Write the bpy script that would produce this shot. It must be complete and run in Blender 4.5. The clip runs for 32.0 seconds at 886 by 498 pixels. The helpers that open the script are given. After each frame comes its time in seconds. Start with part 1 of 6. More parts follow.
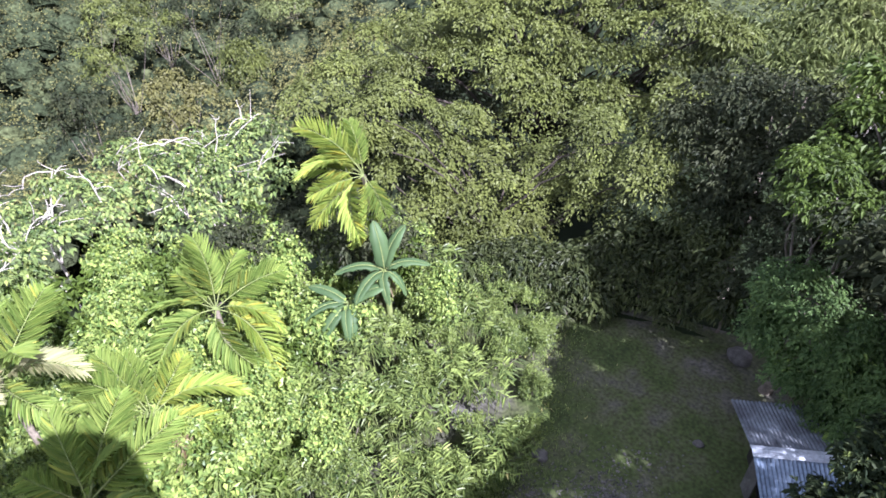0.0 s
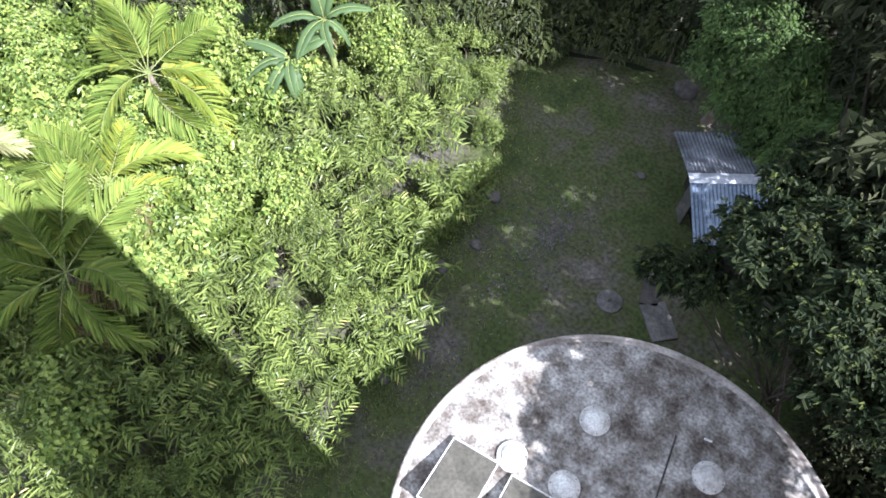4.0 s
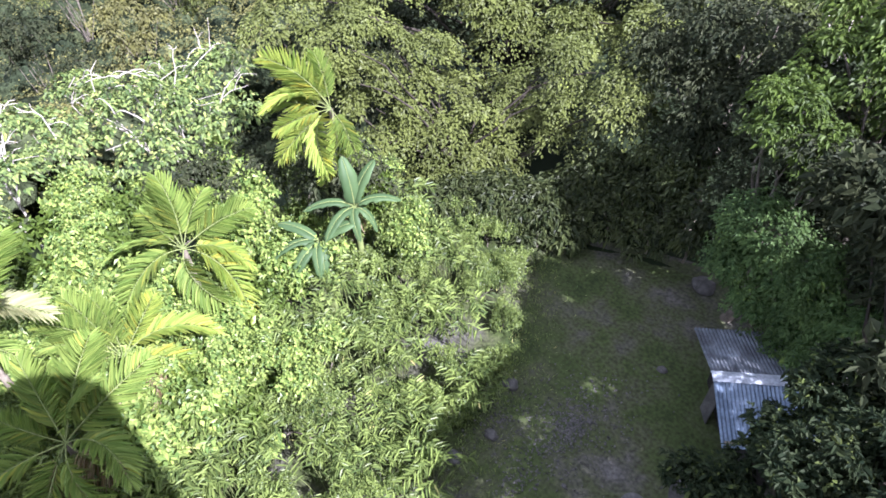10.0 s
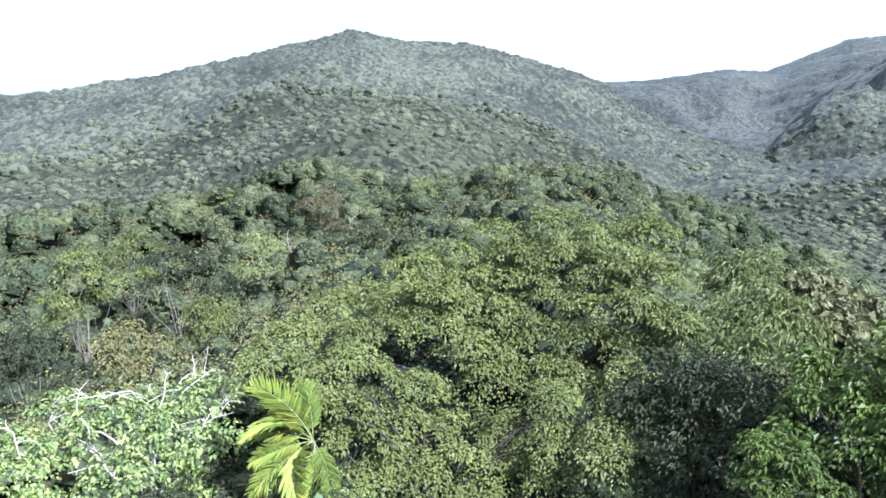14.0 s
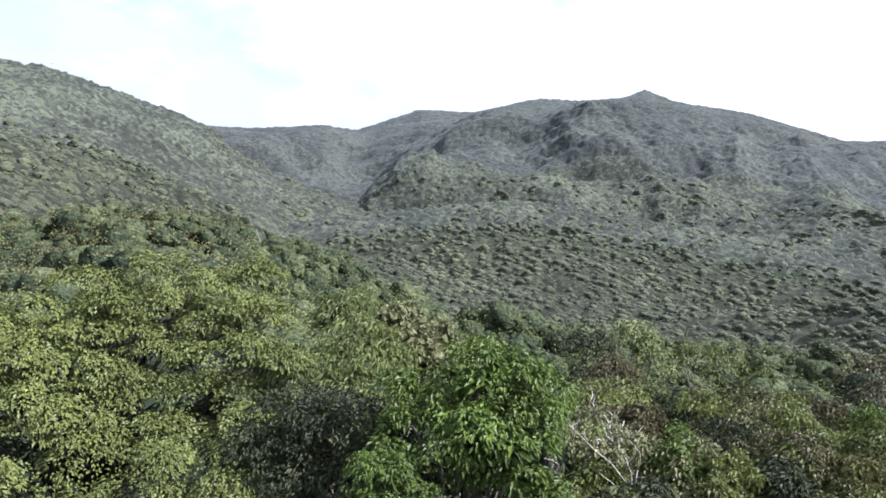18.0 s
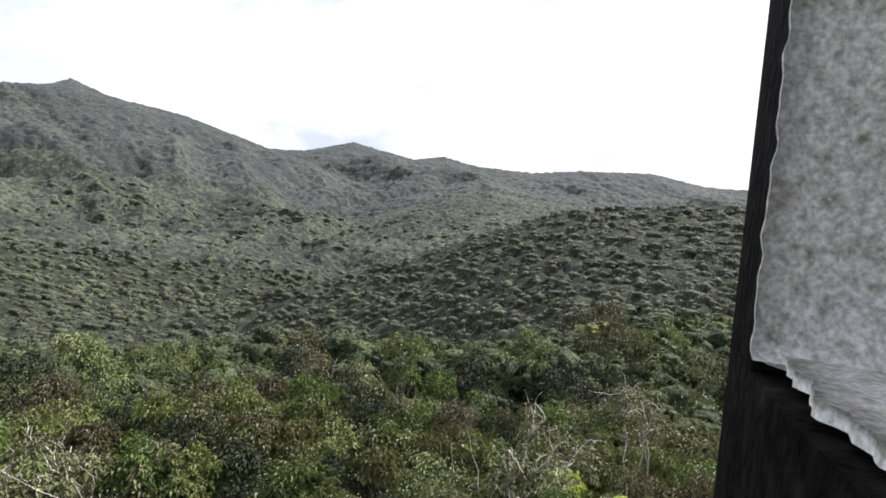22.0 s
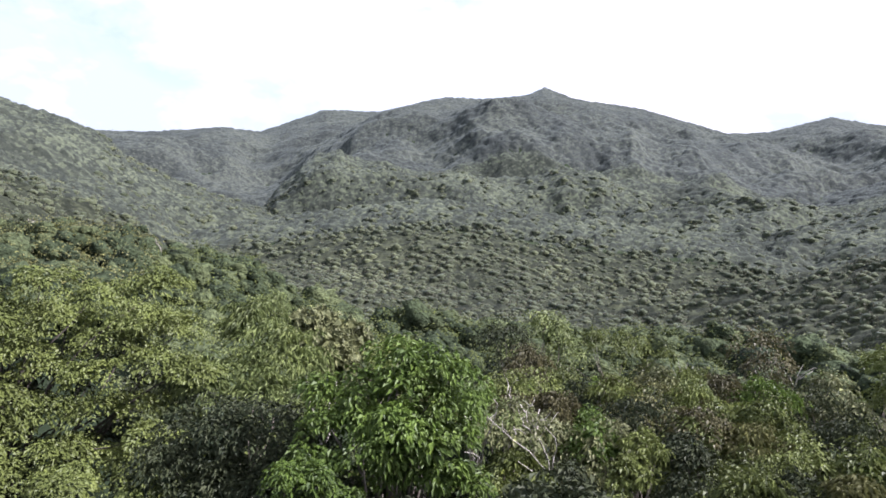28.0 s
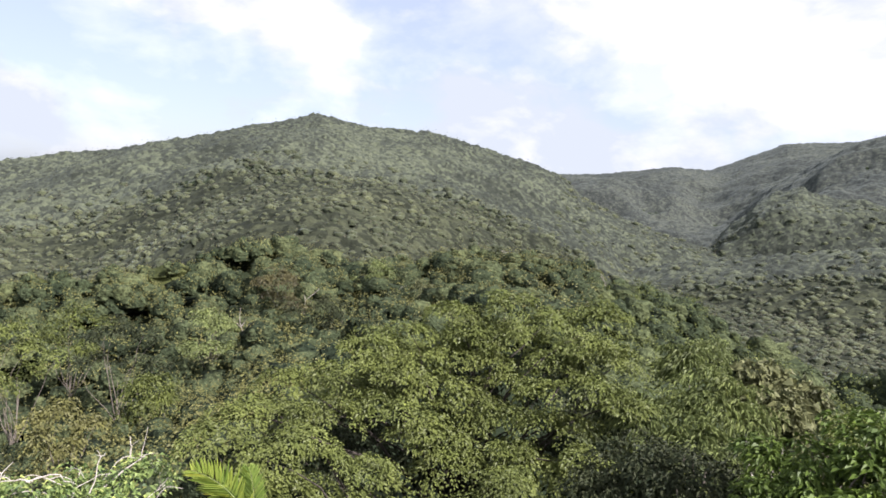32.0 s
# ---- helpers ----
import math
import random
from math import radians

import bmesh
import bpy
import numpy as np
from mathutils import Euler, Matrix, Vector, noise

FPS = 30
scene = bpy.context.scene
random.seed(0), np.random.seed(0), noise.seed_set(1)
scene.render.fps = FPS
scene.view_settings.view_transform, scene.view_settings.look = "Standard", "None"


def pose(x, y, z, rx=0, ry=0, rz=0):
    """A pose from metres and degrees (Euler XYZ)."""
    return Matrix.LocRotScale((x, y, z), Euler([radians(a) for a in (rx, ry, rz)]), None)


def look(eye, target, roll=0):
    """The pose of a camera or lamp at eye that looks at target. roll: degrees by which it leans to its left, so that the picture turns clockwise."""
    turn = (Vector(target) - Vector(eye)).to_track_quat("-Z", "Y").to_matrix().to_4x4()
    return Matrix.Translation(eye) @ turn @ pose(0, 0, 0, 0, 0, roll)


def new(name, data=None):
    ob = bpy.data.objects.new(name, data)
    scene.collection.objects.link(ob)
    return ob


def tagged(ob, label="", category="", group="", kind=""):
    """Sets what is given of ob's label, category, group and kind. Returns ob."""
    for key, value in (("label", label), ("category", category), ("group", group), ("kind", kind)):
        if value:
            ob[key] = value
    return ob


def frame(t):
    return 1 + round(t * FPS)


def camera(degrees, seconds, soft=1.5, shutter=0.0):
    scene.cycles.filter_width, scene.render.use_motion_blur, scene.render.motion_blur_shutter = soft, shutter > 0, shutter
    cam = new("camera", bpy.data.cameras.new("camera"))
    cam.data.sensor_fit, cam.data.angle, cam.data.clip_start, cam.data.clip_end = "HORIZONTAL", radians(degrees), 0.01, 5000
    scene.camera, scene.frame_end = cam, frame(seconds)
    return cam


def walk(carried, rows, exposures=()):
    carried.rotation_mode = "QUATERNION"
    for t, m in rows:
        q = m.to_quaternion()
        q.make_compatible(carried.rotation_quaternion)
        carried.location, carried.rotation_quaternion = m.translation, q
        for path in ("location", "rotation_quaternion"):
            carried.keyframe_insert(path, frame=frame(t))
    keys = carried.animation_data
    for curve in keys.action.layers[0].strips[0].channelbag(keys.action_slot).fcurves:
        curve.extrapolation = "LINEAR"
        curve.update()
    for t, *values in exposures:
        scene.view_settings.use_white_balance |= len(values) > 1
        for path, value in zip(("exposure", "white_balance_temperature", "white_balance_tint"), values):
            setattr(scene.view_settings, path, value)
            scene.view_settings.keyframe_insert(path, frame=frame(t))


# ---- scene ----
FOV = 69.73
cam = camera(FOV, 32.0, soft=1.7)
EYE = (0.0, 0.0, 16.0)
REACH = (-0.09, 0.105, 16.06)          # for a while it is held a hand further out
# seconds, then the turn in degrees: the camera is held out over the parapet ledge and all but only turns
TURNS = ((0.0, 53.46, 2.70, 51.79), (0.5, 50.67, 2.30, 50.85), (1.0, 46.10, 2.04, 49.84), (1.5, 42.56, 1.58, 48.54), (2.0, 39.85, 2.02, 47.38), (2.5, 37.86, 2.53, 46.72), (3.0, 36.90, 2.62, 46.65), (3.5, 33.71, 2.44, 46.24), (4.0, 31.02, 2.12, 46.18), (4.5, 27.84, 2.19, 45.95), (6.5, 27.40, 3.63, 46.50), (7.0, 30.24, 3.21, 46.83), (7.5, 32.24, 2.42, 46.62), (8.0, 37.96, 1.61, 48.33), (8.5, 42.56, 2.46, 48.92), (9.0, 44.36, 2.54, 49.52), (9.5, 45.39, 1.92, 49.48), (10.0, 47.14, 1.65, 49.36), (10.5, 49.11, 0.81, 49.72), (11.0, 53.23, 0.63, 50.84), (11.5, 56.34, -1.31, 50.44), (12.0, 60.30, -1.13, 49.95), (12.5, 64.45, -1.13, 50.18), (13.0, 69.80, -1.53, 50.31), (13.5, 75.13, -1.29, 51.21), (15.5, 79.30, -2.80, 39.60), (16.0, 80.10, -4.73, 33.96), (16.5, 80.30, -5.41, 30.61), (17.0, 81.21, -5.09, 26.33), (17.5, 82.27, -4.89, 21.52), (18.0, 83.12, -5.56, 15.69), (18.5, 85.30, -5.33, 6.31), (19.0, 86.86, -6.05, -0.34), (19.5, 87.82, -5.28, -4.63), (20.0, 88.57, -5.07, -8.08), (20.5, 87.16, -5.17, -12.37), (21.0, 86.71, -5.29, -15.74), (21.5, 87.73, -6.01, -26.93), (22.0, 88.05, -5.65, -31.78), (22.5, 88.02, -5.54, -27.30), (23.0, 87.80, -5.06, -25.42), (23.5, 87.29, -4.55, -24.37), (24.0, 87.07, -4.52, -23.67), (24.5, 86.96, -4.21, -22.02), (26.5, 84.94, -2.04, -6.39), (27.0, 84.51, -3.09, -1.01), (27.5, 84.06, -3.37, 3.53), (28.0, 83.73, -3.96, 7.53), (28.5, 83.59, -4.05, 11.46), (29.0, 83.75, -4.30, 13.27), (29.5, 83.13, -4.88, 15.93), (30.0, 81.03, -6.94, 22.65), (30.5, 82.44, -5.37, 31.55), (31.0, 83.39, -4.53, 36.62), (31.5, 84.08, -4.66, 40.94), (32.0, 84.58, -3.73, 46.13))
walk(cam, [(t, pose(*(REACH if 5 < t < 14 else EYE), rx, ry, rz)) for t, rx, ry, rz in TURNS],
     exposures=[(0, 1.74, 5450, 30), (2, 1.81, 5500, 27), (4, 1.86, 5680, 21), (7, 1.86, 5600, 22), (8.5, 1.87, 5480, 27), (12.4, 1.9, 5450, 29), (13, 1.98, 5050, 28), (15.5, 1.7, 5200, 23), (18, 1.51, 5500, 25), (20, 1.0, 6000, 22), (22, 1.18, 5950, 23), (24, 1.14, 5900, 24), (27, 1.37, 5800, 24), (28, 1.43, 5700, 26), (30, 1.49, 5650, 28), (31, 1.37, 5800, 27), (32, 1.18, 6050, 23)])

# ---------------------------------------------------------------- light
CLOUD_TURN = -65
SUN_AZ, SUN_EL = 85.0, 46.0          # compass bearing from +y, clockwise
sd = Vector((math.sin(radians(SUN_AZ)) * math.cos(radians(SUN_EL)), math.cos(radians(SUN_AZ)) * math.cos(radians(SUN_EL)), math.sin(radians(SUN_EL))))
sun_data = bpy.data.lights.new("sun", "SUN")
sun_data.energy, sun_data.angle, sun_data.color = 5.0, radians(0.6), (1.0, 0.95, 0.86)
sun = new("sun", sun_data)
sun.matrix_world = look(sd * 100, (0, 0, 0))


def tree_nodes(mat):
    mat.use_nodes = True
    nt = mat.node_tree
    nt.nodes.clear()
    return nt, nt.nodes.new, nt.links.new


def make_world():
    w = bpy.data.worlds.new("sky")
    scene.world = w
    w.use_nodes = True
    nt = w.node_tree
    nt.nodes.clear()
    N, L = nt.nodes.new, nt.links.new
    sky = N("ShaderNodeTexSky")
    sky.sky_type, sky.sun_disc = "NISHITA", False
    sky.sun_elevation, sky.sun_rotation = radians(SUN_EL), radians(SUN_AZ)
    sky.altitude, sky.dust_density = 480, 2.0
    tc, mp = N("ShaderNodeTexCoord"), N("ShaderNodeMapping")
    mp.inputs["Scale"].default_value = (1.0, 1.0, 1.8)
    mp.inputs["Rotation"].default_value = (0, 0, radians(CLOUD_TURN))
    L(tc.outputs["Generated"], mp.inputs["Vector"])
    big, fine = N("ShaderNodeTexNoise"), N("ShaderNodeTexNoise")
    for n, sc, det, ro, dis in ((big, 3.2, 8, 0.56, 0.15), (fine, 4.2, 8, 0.56, 0.2)):
        n.inputs["Scale"].default_value, n.inputs["Detail"].default_value, n.inputs["Roughness"].default_value, n.inputs["Distortion"].default_value = sc, det, ro, dis
    off = N("ShaderNodeVectorMath")
    off.inputs[1].default_value = (3.7, 1.3, 5.1)
    L(mp.outputs[0], off.inputs[0])
    L(mp.outputs[0], big.inputs["Vector"])
    L(off.outputs[0], fine.inputs["Vector"])
    # clouds close up and brighten towards the sun
    dot, lift, lift2 = N("ShaderNodeVectorMath"), N("ShaderNodeMath"), N("ShaderNodeMath")
    dot.operation = "DOT_PRODUCT"
    dot.inputs[1].default_value = (math.sin(radians(SUN_AZ)), math.cos(radians(SUN_AZ)), 0)
    L(tc.outputs["Generated"], dot.inputs[0])
    for n, src in ((lift, big), (lift2, fine)):
        n.operation = "MULTIPLY_ADD"
        n.inputs[1].default_value = 0.13
        L(dot.outputs["Value"], n.inputs[0])
        L(src.outputs[0], n.inputs[2])
    cover, tone = N("ShaderNodeValToRGB"), N("ShaderNodeValToRGB")
    cover.color_ramp.elements[0].position, cover.color_ramp.elements[1].position = 0.39, 0.47
    cover.color_ramp.elements[0].color = (0.62, 0.62, 0.62, 1)
    tone.color_ramp.elements[0].position, tone.color_ramp.elements[1].position = 0.37, 0.53
    tone.color_ramp.elements[0].color, tone.color_ramp.elements[1].color = (4.0, 4.4, 4.4, 1), (6.1, 6.1, 6.0, 1)
    L(lift.outputs[0], cover.inputs[0])
    L(lift2.outputs[0], tone.inputs[0])
    mix, bg, out = N("ShaderNodeMixRGB"), N("ShaderNodeBackground"), N("ShaderNodeOutputWorld")
    L(cover.outputs[0], mix.inputs[0])
    L(sky.outputs[0], mix.inputs[1])
    L(tone.outputs[0], mix.inputs[2])
    L(mix.outputs[0], bg.inputs[0])
    bg.inputs[1].default_value = 0.088
    L(bg.outputs[0], out.inputs[0])


make_world()


# ---------------------------------------------------------------- materials
def leaf_material(name, dark, light, extra=None, trans=0.16, rough=0.55, gloss=0.28, patch=0.0, cell=0.16, few=0.965):
    """Foliage: one colour a leaf between two greens, a few of a third, light passing through."""
    m = bpy.data.materials.new(name)
    nt, N, L = tree_nodes(m)
    geo, ramp = N("ShaderNodeNewGeometry"), N("ShaderNodeValToRGB")
    fac = geo.outputs["Random Per Island"]
    tc = N("ShaderNodeTexCoord")
    if patch:
        vo, sep, mixv = N("ShaderNodeTexVoronoi"), N("ShaderNodeSeparateColor"), N("ShaderNodeMix")
        vo.inputs["Scale"].default_value = cell
        L(tc.outputs["Object"], vo.inputs["Vector"])
        L(vo.outputs["Color"], sep.inputs[0])
        mixv.inputs[0].default_value = patch
        L(fac, mixv.inputs[2])
        L(sep.outputs[0], mixv.inputs[3])
        fac = mixv.outputs[0]
    L(fac, ramp.inputs[0])
    e = ramp.color_ramp.elements
    # Every leaf colour gets extra blue in place of bluish haze.
    dark, light = ((c[0] * 1.13, c[1], c[2] * 2.1) for c in (dark, light))
    e[0].color, e[1].color = (*dark, 1), (*light, 1)
    e[1].position = few - 0.065
    if extra:
        x = e.new(few)
        x.color = (*extra, 1)
    no = N("ShaderNodeTexNoise")
    no.inputs["Scale"].default_value, no.inputs["Detail"].default_value = 0.55, 3
    L(tc.outputs["Object"], no.inputs["Vector"])
    rng, mul = N("ShaderNodeMapRange"), N("ShaderNodeMixRGB")
    rng.inputs[1].default_value, rng.inputs[2].default_value, rng.inputs[3].default_value, rng.inputs[4].default_value = 0.3, 0.7, 0.7, 1.25
    L(no.outputs[0], rng.inputs[0])
    mul.blend_type, mul.inputs[0].default_value = "MULTIPLY", 1.0
    L(ramp.outputs[0], mul.inputs[1])
    L(rng.outputs[0], mul.inputs[2])
    bs, tr, mx, out = N("ShaderNodeBsdfPrincipled"), N("ShaderNodeBsdfTranslucent"), N("ShaderNodeMixShader"), N("ShaderNodeOutputMaterial")
    L(mul.outputs[0], bs.inputs["Base Color"])
    L(mul.outputs[0], tr.inputs[0])
    bs.inputs["Roughness"].default_value, bs.inputs["Specular IOR Level"].default_value = rough, gloss
    mx.inputs[0].default_value = trans
    L(bs.outputs[0], mx.inputs[1])
    L(tr.outputs[0], mx.inputs[2])
    L(mx.outputs[0], out.inputs[0])
    return m


def rough_material(name, stops, scale=1.0, detail=8, rough=0.85, bump=0.3, bump_scale=None, metallic=0.0, island=0.0, spec=0.3, depth=0.05, mottle=0.22, sheen=0.0):
    """A surface whose colour runs over stops by noise, mottled again at a finer scale, with bump."""
    m = bpy.data.materials.new(name)
    nt, N, L = tree_nodes(m)
    tc, no, ramp = N("ShaderNodeTexCoord"), N("ShaderNodeTexNoise"), N("ShaderNodeValToRGB")
    no.inputs["Scale"].default_value, no.inputs["Detail"].default_value, no.inputs["Roughness"].default_value = scale, detail, 0.62
    L(tc.outputs["Object"], no.inputs["Vector"])
    e = ramp.color_ramp.elements
    e[0].position, e[0].color = stops[0][0], (*stops[0][1], 1)
    e[1].position, e[1].color = stops[-1][0], (*stops[-1][1], 1)
    for p, c in stops[1:-1]:
        x = e.new(p)
        x.color = (*c, 1)
    src = no.outputs[0]
    if island:
        geo, ad = N("ShaderNodeNewGeometry"), N("ShaderNodeMath")
        ad.operation = "MULTIPLY_ADD"
        L(geo.outputs["Random Per Island"], ad.inputs[0])
        ad.inputs[1].default_value = island
        sb = N("ShaderNodeMath")
        sb.operation = "SUBTRACT"
        L(src, sb.inputs[0])
        sb.inputs[1].default_value = island / 2
        L(sb.outputs[0], ad.inputs[2])
        src = ad.outputs[0]
    L(src, ramp.inputs[0])
    col = ramp.outputs[0]
    fn = N("ShaderNodeTexNoise")
    fn.inputs["Scale"].default_value, fn.inputs["Detail"].default_value = (bump_scale or scale * 9), 6
    L(tc.outputs["Object"], fn.inputs["Vector"])
    rng, mul = N("ShaderNodeMapRange"), N("ShaderNodeMixRGB")
    rng.inputs[1].default_value, rng.inputs[2].default_value, rng.inputs[3].default_value, rng.inputs[4].default_value = 0.3, 0.7, 1 - mottle * 1.25, 1 + mottle
    L(fn.outputs[0], rng.inputs[0])
    mul.blend_type, mul.inputs[0].default_value = "MULTIPLY", 1.0
    L(col, mul.inputs[1])
    L(rng.outputs[0], mul.inputs[2])
    bs, bp, out = N("ShaderNodeBsdfPrincipled"), N("ShaderNodeBump"), N("ShaderNodeOutputMaterial")
    L(mul.outputs[0], bs.inputs["Base Color"])
    bs.inputs["Roughness"].default_value, bs.inputs["Metallic"].default_value, bs.inputs["Specular IOR Level"].default_value = rough, metallic, spec
    bs.inputs["Sheen Weight"].default_value, bs.inputs["Sheen Roughness"].default_value, bs.inputs["Sheen Tint"].default_value = sheen, 0.5, (0.86, 1.0, 0.98, 1)
    bp.inputs["Strength"].default_value, bp.inputs["Distance"].default_value = bump, depth
    L(fn.outputs[0], bp.inputs["Height"])
    L(bp.outputs[0], bs.inputs["Normal"])
    L(bs.outputs[0], out.inputs[0])
    return m


M_BIG = leaf_material("olive_leaves", (0.068, 0.097, 0.012), (0.12, 0.16, 0.02), (0.2, 0.24, 0.05), patch=0.5, cell=0.75, few=0.98, rough=0.48, gloss=0.2)
M_LIME = leaf_material("yellow_green_leaves", (0.06, 0.092, 0.014), (0.155, 0.21, 0.032), (0.24, 0.27, 0.08), patch=0.4, cell=0.5)
M_GREEN = leaf_material("bright_green_leaves", (0.03, 0.06, 0.005), (0.094, 0.158, 0.013), (0.16, 0.225, 0.03), trans=0.2, patch=0.4, cell=1.4, few=0.985, rough=0.5, gloss=0.2)
M_BUSH = leaf_material("shed_bush_leaves", (0.03, 0.072, 0.011), (0.105, 0.19, 0.027), (0.18, 0.26, 0.055), trans=0.25, patch=0.35, cell=1.6, gloss=0.18)
# Kept brighter than M_DARK round it: sunlight is put into the leaf colour.
M_TUFT = leaf_material("tufts_sun_in_colour", (0.018, 0.042, 0.003), (0.082, 0.142, 0.01), (0.2, 0.28, 0.045), trans=0.25, patch=0.4, cell=1.4)
# Next two: dark greens lowered further to hold the shade of thick woods.
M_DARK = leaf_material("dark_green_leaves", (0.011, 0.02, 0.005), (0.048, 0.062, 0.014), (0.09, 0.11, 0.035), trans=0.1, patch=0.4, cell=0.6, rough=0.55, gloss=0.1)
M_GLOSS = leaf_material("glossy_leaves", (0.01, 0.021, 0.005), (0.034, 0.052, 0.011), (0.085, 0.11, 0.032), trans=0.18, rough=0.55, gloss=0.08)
M_FRESH = leaf_material("fresh_green_leaves", (0.075, 0.16, 0.018), (0.31, 0.44, 0.055), (0.36, 0.46, 0.1), trans=0.34, rough=0.42, gloss=0.4)
M_HEDGE = leaf_material("cane_leaves", (0.034, 0.074, 0.011), (0.25, 0.36, 0.046), (0.54, 0.48, 0.2), trans=0.32, patch=0.45, cell=0.9, few=0.9, rough=0.4, gloss=0.4)
M_PALM = leaf_material("palm_leaflets", (0.14, 0.25, 0.025), (0.28, 0.4, 0.045), (0.4, 0.43, 0.08), trans=0.42)
M_YPALM = leaf_material("yellowing_palm_leaflets", (0.2, 0.33, 0.03), (0.36, 0.46, 0.045), (0.5, 0.47, 0.07), trans=0.38)
M_PPALM = leaf_material("pale_palm_leaflets", (0.28, 0.34, 0.08), (0.42, 0.46, 0.12), (0.5, 0.45, 0.22), trans=0.38)
M_DRYFROND = leaf_material("dry_palm_leaflets", (0.17, 0.14, 0.03), (0.42, 0.4, 0.12), (0.55, 0.52, 0.2), trans=0.15)
M_BANANA = leaf_material("banana_leaf", (0.035, 0.09, 0.018), (0.085, 0.155, 0.03), trans=0.3, rough=0.5, gloss=0.2)
M_CECROP = leaf_material("pale_backed_leaves", (0.05, 0.1, 0.015), (0.2, 0.295, 0.041), (0.36, 0.41, 0.12), trans=0.25, rough=0.5, gloss=0.22)
M_MID = leaf_material("forest_leaves", (0.055, 0.066, 0.01), (0.16, 0.178, 0.027), (0.21, 0.21, 0.06), patch=0.8)
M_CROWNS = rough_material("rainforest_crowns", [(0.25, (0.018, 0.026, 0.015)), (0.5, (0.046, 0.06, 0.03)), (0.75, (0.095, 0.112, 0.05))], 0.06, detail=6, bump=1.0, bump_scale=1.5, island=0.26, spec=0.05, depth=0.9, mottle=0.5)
M_SLOPE = leaf_material("slope_leaves", (0.03, 0.047, 0.006), (0.108, 0.144, 0.017), (0.2, 0.23, 0.05), patch=0.4, cell=0.6, rough=0.5, gloss=0.2)
M_BRONZE = leaf_material("bronze_leaves", (0.03, 0.032, 0.007), (0.092, 0.095, 0.017), (0.14, 0.13, 0.04), patch=0.5, cell=0.5)
M_SILVER = leaf_material("silvery_leaves", (0.042, 0.056, 0.012), (0.152, 0.18, 0.038), (0.28, 0.3, 0.11), patch=0.4, cell=0.5, few=0.94, gloss=0.15)
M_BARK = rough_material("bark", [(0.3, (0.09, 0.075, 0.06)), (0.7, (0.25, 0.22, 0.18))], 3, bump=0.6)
# Darker copy of bark, with the shade under the crowns in its colour.
M_DARKBARK = rough_material("bark_painted_shade", [(0.3, (0.022, 0.018, 0.014)), (0.7, (0.065, 0.055, 0.043))], 3, bump=0.6)
M_PALEBARK = rough_material("pale_bark", [(0.3, (0.3, 0.27, 0.23)), (0.7, (0.56, 0.52, 0.46))], 3, bump=0.4)
M_SNAG = rough_material("snag_bark", [(0.3, (0.2, 0.18, 0.15)), (0.7, (0.4, 0.37, 0.32))], 3, bump=0.4)
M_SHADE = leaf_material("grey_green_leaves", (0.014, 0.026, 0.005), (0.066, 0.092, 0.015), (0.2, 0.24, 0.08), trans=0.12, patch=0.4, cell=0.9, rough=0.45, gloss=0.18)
M_SOIL = rough_material("clearing_ground", [(0.34, (0.026, 0.042, 0.009)), (0.45, (0.044, 0.062, 0.016)), (0.53, (0.058, 0.066, 0.03)), (0.6, (0.075, 0.074, 0.058)), (0.72, (0.13, 0.126, 0.122))], 0.42, bump=0.6, bump_scale=9, mottle=0.4)
# Dark floor: shade in the gaps between crowns is put into its colour.
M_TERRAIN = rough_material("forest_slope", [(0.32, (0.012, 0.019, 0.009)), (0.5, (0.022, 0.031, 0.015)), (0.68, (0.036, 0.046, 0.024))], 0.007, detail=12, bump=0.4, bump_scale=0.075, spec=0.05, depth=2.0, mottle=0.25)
M_WOODS = rough_material("far_tree_crowns", [(0.2, (0.032, 0.039, 0.014)), (0.5, (0.078, 0.09, 0.032)), (0.8, (0.145, 0.155, 0.05))], 0.05, detail=6, bump=1.0, bump_scale=0.7, island=0.55, spec=0.05, depth=0.8, mottle=0.3)


